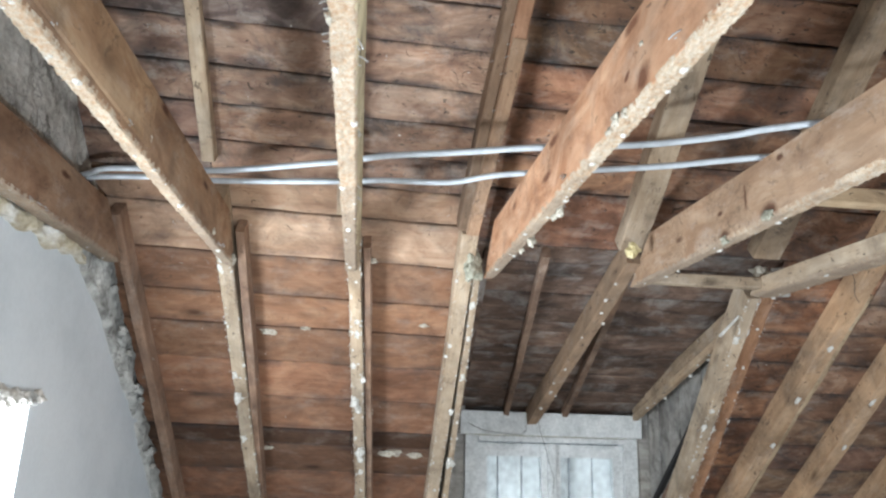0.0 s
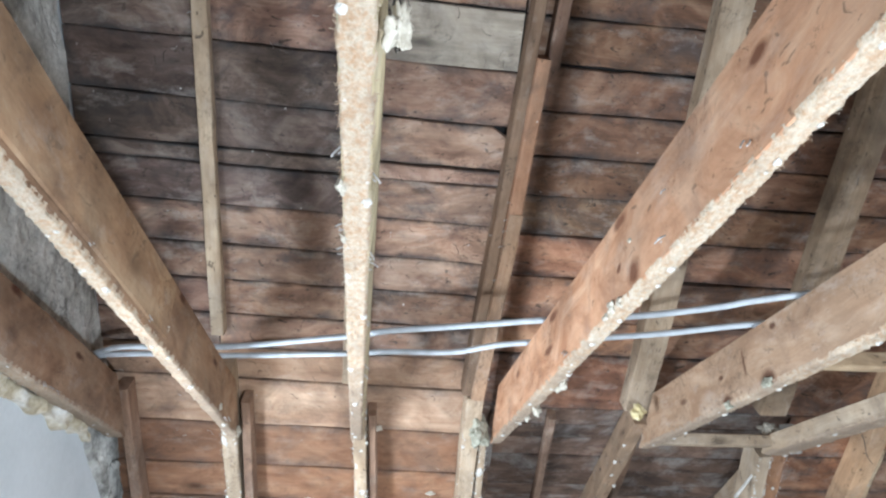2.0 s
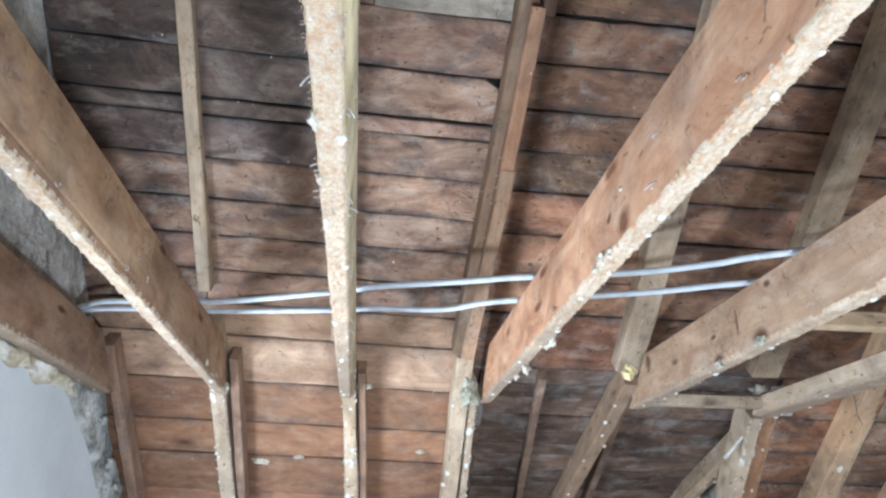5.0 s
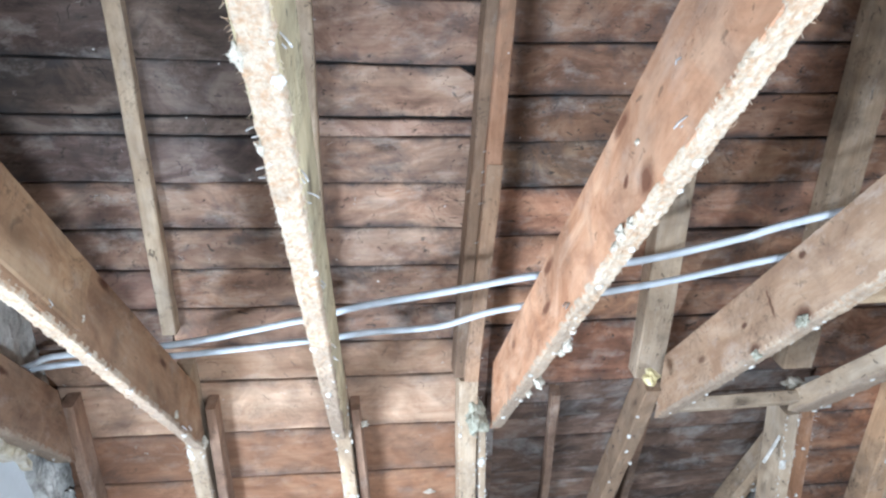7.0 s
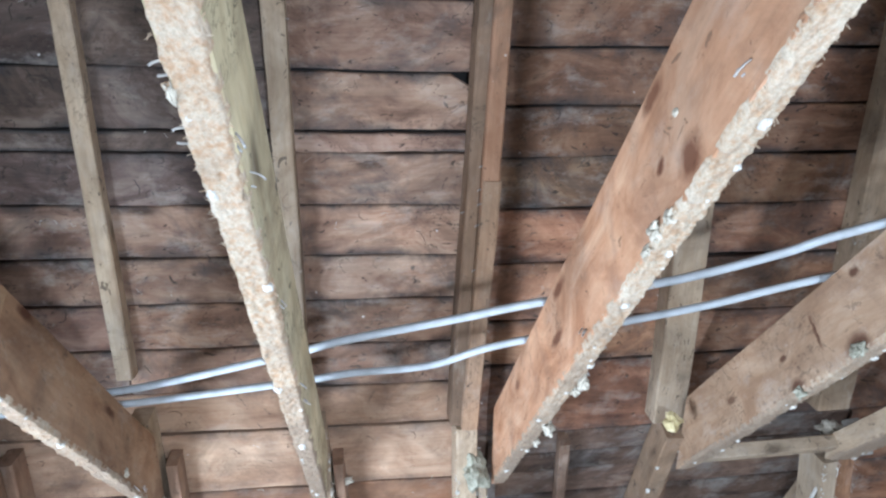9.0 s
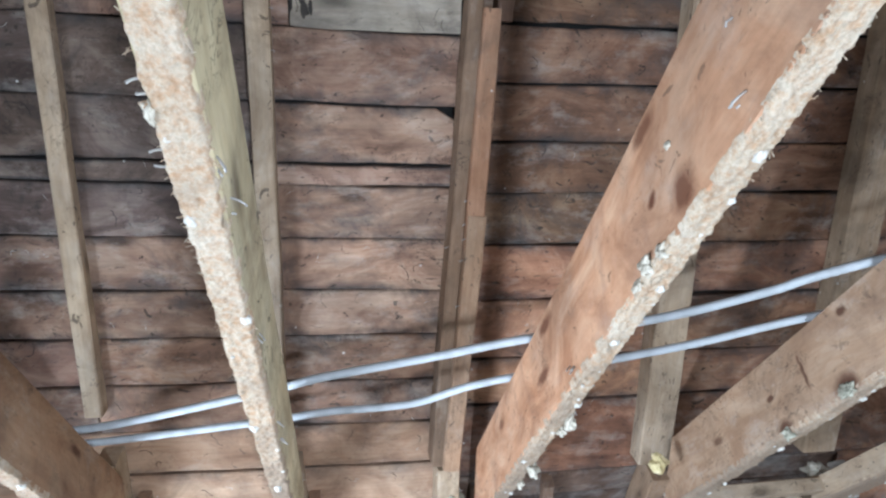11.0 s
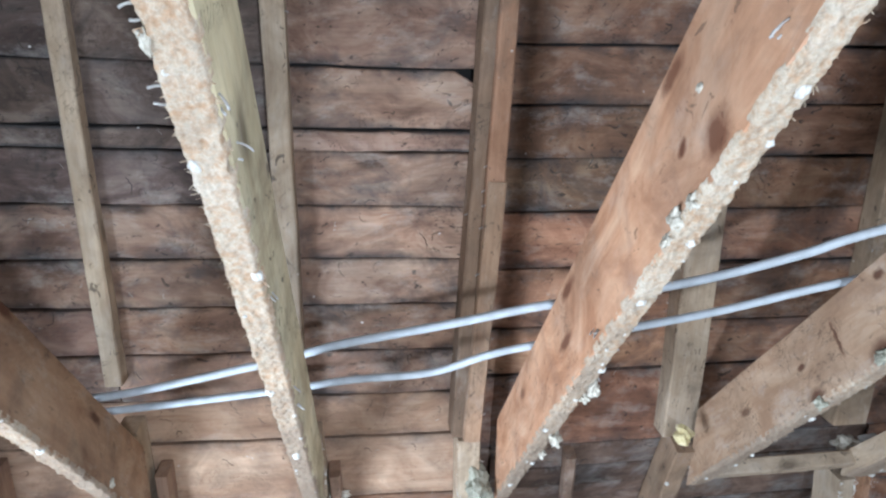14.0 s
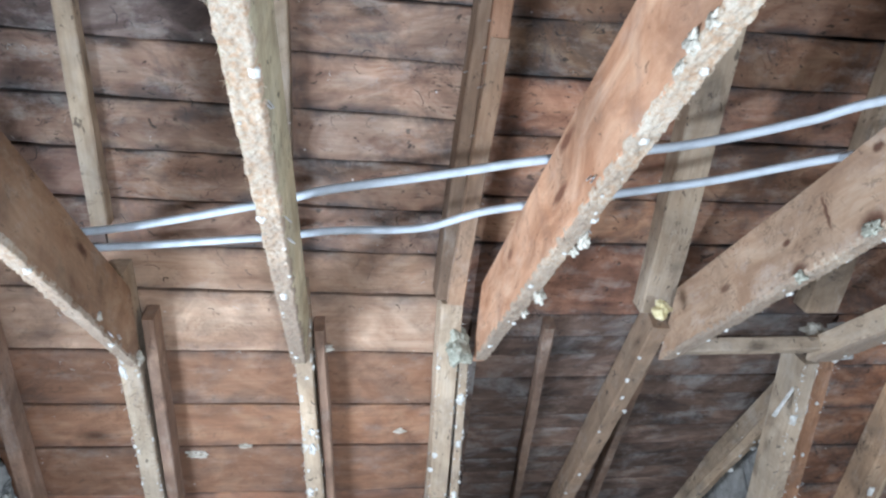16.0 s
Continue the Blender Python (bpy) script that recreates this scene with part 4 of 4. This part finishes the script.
rr = random.Random(77)
for k in range(10):
    y = 2.78 + k * 0.15 + rr.uniform(-0.06, 0.06)
    lump("mortar_lump", (WALL_X + 0.03, y, roof_z(y) - 0.085 + rr.uniform(-0.03, 0.015)), rr.uniform(0.012, 0.03), (0.7, 1.6, 0.8), M_LUMP if k in (2, 6) else M_MORTAR, "broken mortar lump on the gable edge", "mortar", k * 3.1, "mortar lumps")
rough_patch("wall_torn_plaster", lambda u, v: (1.3 + u * 1.30, 2.172 - v * (0.05 + 0.035 * noise.noise(Vector((u * 14, 3, 1))))), 130, 10, 0.045, mineral("yellowed_torn_plaster", (0.30, 0.24, 0.15), (0.50, 0.44, 0.33), (0.74, 0.72, 0.68), 14.0, bump=1.0, dist=0.01), "torn yellowed plaster along the wall top", "wall", 7.0)

# ---- clumps of insulation ----
lump("insulation_clump", (0.44, 2.622, 2.212), 0.046, (0.85, 0.7, 1.15), M_TUFT, "dusty mineral wool clump stuffed at the joist end", "insulation", 3.0)
lump("foam_clump", (0.998, 2.44, 2.262), 0.022, (1, 0.8, 1.1), M_FOAM, "small yellow foam clump on the rafter", "foam", 8.0)
for x, y, r, nn in ((-0.335, 3.055, 0.02, 0.0), (-0.19, 3.036, 0.012, 0.0), (0.30, 3.0, 0.012, 0.0), (0.215, 3.65, 0.03, 0.0), (0.34, 3.66, 0.022, 0.0), (-0.37, 3.64, 0.015, 0), (0.09, 3.4, 0.018, -0.03), (0.05, 2.72, 0.02, -0.05), (0.055, 3.06, 0.015, -0.05)):
    p = rpt(x, y, nn - r * 0.4)
    lump("wool_tuft", tuple(p), r, (1.5, 0.8, 0.6), M_WOOL, "grey tuft of wool caught in the boards", "insulation", x * 31 + y, "wool tufts")

# ---- loose wires ----
def wire(pts, label, r=0.0012):
    V, F = tube_data(pts, r, 5)
    return tagged(mesh_ob("wire", V, F, M_CABLE, True), label, "wire")


wire([(1.07, DY1 - 0.03, 1.70), (1.075, DY1 - 0.05, 1.63), (1.10, DY1 - 0.05, 1.55), (1.13, DY1 - 0.045, 1.45), (1.16, DY1 - 0.04, 1.36), (1.15, DY1 - 0.04, 1.28)], "thin dark wire hanging before the window")
wire([(0.66, DY1 - 0.04, 1.655), (0.74, DY1 - 0.05, 1.615), (0.85, DY1 - 0.05, 1.60), (0.97, DY1 - 0.05, 1.595), (1.0, DY1 - 0.04, 1.62), (1.0, DY1 - 0.03, 1.66)], "thin dark wire looped along the window head")
wire([(1.655, 2.20, 2.24), (1.665, 2.21, 2.19), (1.68, 2.22, 2.14), (1.675, 2.22, 2.09), (1.68, 2.21, 2.06)], "thin dark wire hanging from the joist")

# white-coated lath beside the dormer
beam("lath", (1.645, 2.74, 2.185), (1.50, 2.80, 2.02), 0.014, 0.012, M_LUMP, label="thin white plastered lath beside the dormer", category="lath", seed=51, step=0.03)

# ---- outside ground ----
slab("ground", (-400, -400, -3.2), (400, 400, -3.0), mineral("pale_gravel_ground", (0.3, 0.29, 0.26), (0.4, 0.39, 0.36), (0.5, 0.49, 0.46), 0.4), label="pale gravel ground outside", category="ground")

# plaster left over the gable window's corner
for k in range(5):
    lump("plaster_chunk", (WALL_X + 0.006, 2.16 + 0.055 * k, 1.673 - 0.012 * (k % 2)), 0.032, (0.6, 1.3, 0.7), M_LUMP if k != 3 else M_MORTAR, "broken white plaster over the window opening", "plaster", 90 + k * 1.7, "plaster chunks")

# strips and doubled rafters beside the dormer
def lumpy_strip(name, p0, p1, w, d, mat, label, category, seed, lumps, tint=(1, 1, 1)):
    m, length = axes(p0, p1, (0, 0, 1))
    root = thing(name, m, label, category)
    V, F = beam_data(length, w, d, wob=0.004, seed=seed, step=0.04)
    o = mesh_ob("timber", V, F, mat)
    o.color = (*tint, 1)
    under(o, root)
    r = random.Random(int(seed))
    for k in range(lumps):
        V, F = blob_data(r.uniform(0.004, 0.010), r.random() * 60, (r.uniform(1, 1.8), 1, 0.8), 0.9, 2)
        o = mesh_ob("plaster_lump", V, F, M_LUMP)
        o.location = (r.uniform(0.02, length - 0.02), r.choice((-0.45, 0.45, 0.2)) * w, -d - 0.002)
        under(o, root, "white plaster lump")
    return root


lumpy_strip("lath", (1.655, 2.84, 2.125), (1.655, DY1, 1.722), 0.035, 0.035, M_PALE, "pale lath under the dormer plate dotted with plaster", "lath", 71, 12, (0.9, 0.86, 0.82))
rafter(1.585, 2.74, 1.84, KNEE_Y, 0.05, 0.125, M_PALE, "pale narrow rafter dabbed with white plaster", seed=33, lumps=22)
rafter(2.118, 2.74, 2.122, KNEE_Y, 0.03, 0.07, M_PALE, "broken pale strip nailed beside a rafter", name="batten", group="side battens", seed=35, tint=(1.1, 1.08, 1.0), wob=0.009)
lumpy_strip("offcut", (1.66, 2.60, 2.27), (1.74, 2.70, 2.20), 0.05, 0.03, M_GREYWOOD, "grey splintered offcut wedged at the joist end", "offcut", 81, 1)
lump("wool_tuft", (1.60, 2.63, 2.255), 0.03, (1.2, 0.9, 0.7), M_WOOL, "dusty wool clump behind the trimmer", "insulation", 21.0, "wool tufts")

# ---- dust hairs and cobweb strands caught on the roof boards ----
def strands(name, count, seed, mat, label, lo, hi, length, thick):
    """Short bent threads lying under the boards, most of them near a joint."""
    rn = random.Random(seed)
    V, F = [], []
    for k in range(count):
        x = rn.uniform(lo[0], hi[0])
        seams = SEAM_A if x < 0.43 else SEAM_B
        y = rn.choice([q for q in seams if lo[1] < q < hi[1]]) + rn.gauss(0.012, 0.03)
        a = rn.uniform(0, 6.28)
        q = Vector((x, rv(min(y, hi[1])), -0.011))
        p = [q]
        step = rn.uniform(*length) / 6
        turn = rn.uniform(-0.6, 0.6)
        for _ in range(6):
            a += turn + rn.gauss(0, 0.45)
            p.append(p[-1] + Vector((math.cos(a) * step, math.sin(a) * step, rn.uniform(-0.25, 0.12) * step)))
        tv, tf = tube_data(p, rn.uniform(*thick), 3)
        b0 = len(V)
        V.extend(tv)
        F.extend(tuple(i + b0 for i in f) for f in tf)
    return tagged(under(mesh_ob(name, V, F, mat), roof, label), kind="stuff")


M_DUST_HAIR = plain("dusty_dark_thread", (0.05, 0.042, 0.036), 0.9)
M_PALE_HAIR = plain("pale_wool_thread", (0.5, 0.48, 0.44), 0.9)
strands("cobweb_strand", 420, 3, M_DUST_HAIR, "dark dusty cobweb threads", (-1.0, 1.0), (1.08, 2.7), (0.012, 0.05), (0.0004, 0.0011))
strands("wool_thread", 110, 4, M_PALE_HAIR, "pale threads of wool", (-1.0, 1.0), (1.08, 2.95), (0.006, 0.025), (0.0003, 0.0007))

# sooty smears hanging in strands on the pale board
SV, SF = [], []
rn = random.Random(8)
for k in range(26):
    x = rn.choice((0.015, 0.03, 0.05, 0.07)) + rn.gauss(0, 0.008)
    p = [Vector((x, rv(1.46 + rn.uniform(0, 0.16)), -0.008))]
    side = rn.gauss(0.001, 0.002)
    for _ in range(6):
        p.append(p[-1] + Vector((side + rn.gauss(0, 0.003), rn.uniform(0.003, 0.014), rn.uniform(-0.002, 0.0012))))
    tv, tf = tube_data(p, rn.uniform(0.0005, 0.0012), 4)
    b0 = len(SV)
    SV.extend(tv)
    SF.extend(tuple(i + b0 for i in f) for f in tf)
for k in range(22):
    x, y = 0.022 + abs(rn.gauss(0, 0.022)), rn.uniform(1.46, 1.65)
    tv, tf = blob_data(rn.uniform(0.006, 0.015), rn.random() * 90, (rn.uniform(0.35, 0.7), rn.uniform(1.0, 2.4), 0.35), 1.2, 2)
    b0 = len(SV)
    SV.extend(q + Vector((x, rv(y), -0.008)) for q in tv)
    SF.extend(tuple(i + b0 for i in f) for f in tf)
tagged(under(mesh_ob("soot_strand", SV, SF, M_DUST_HAIR), roof, "black sooty cobweb strands"), kind="stuff")
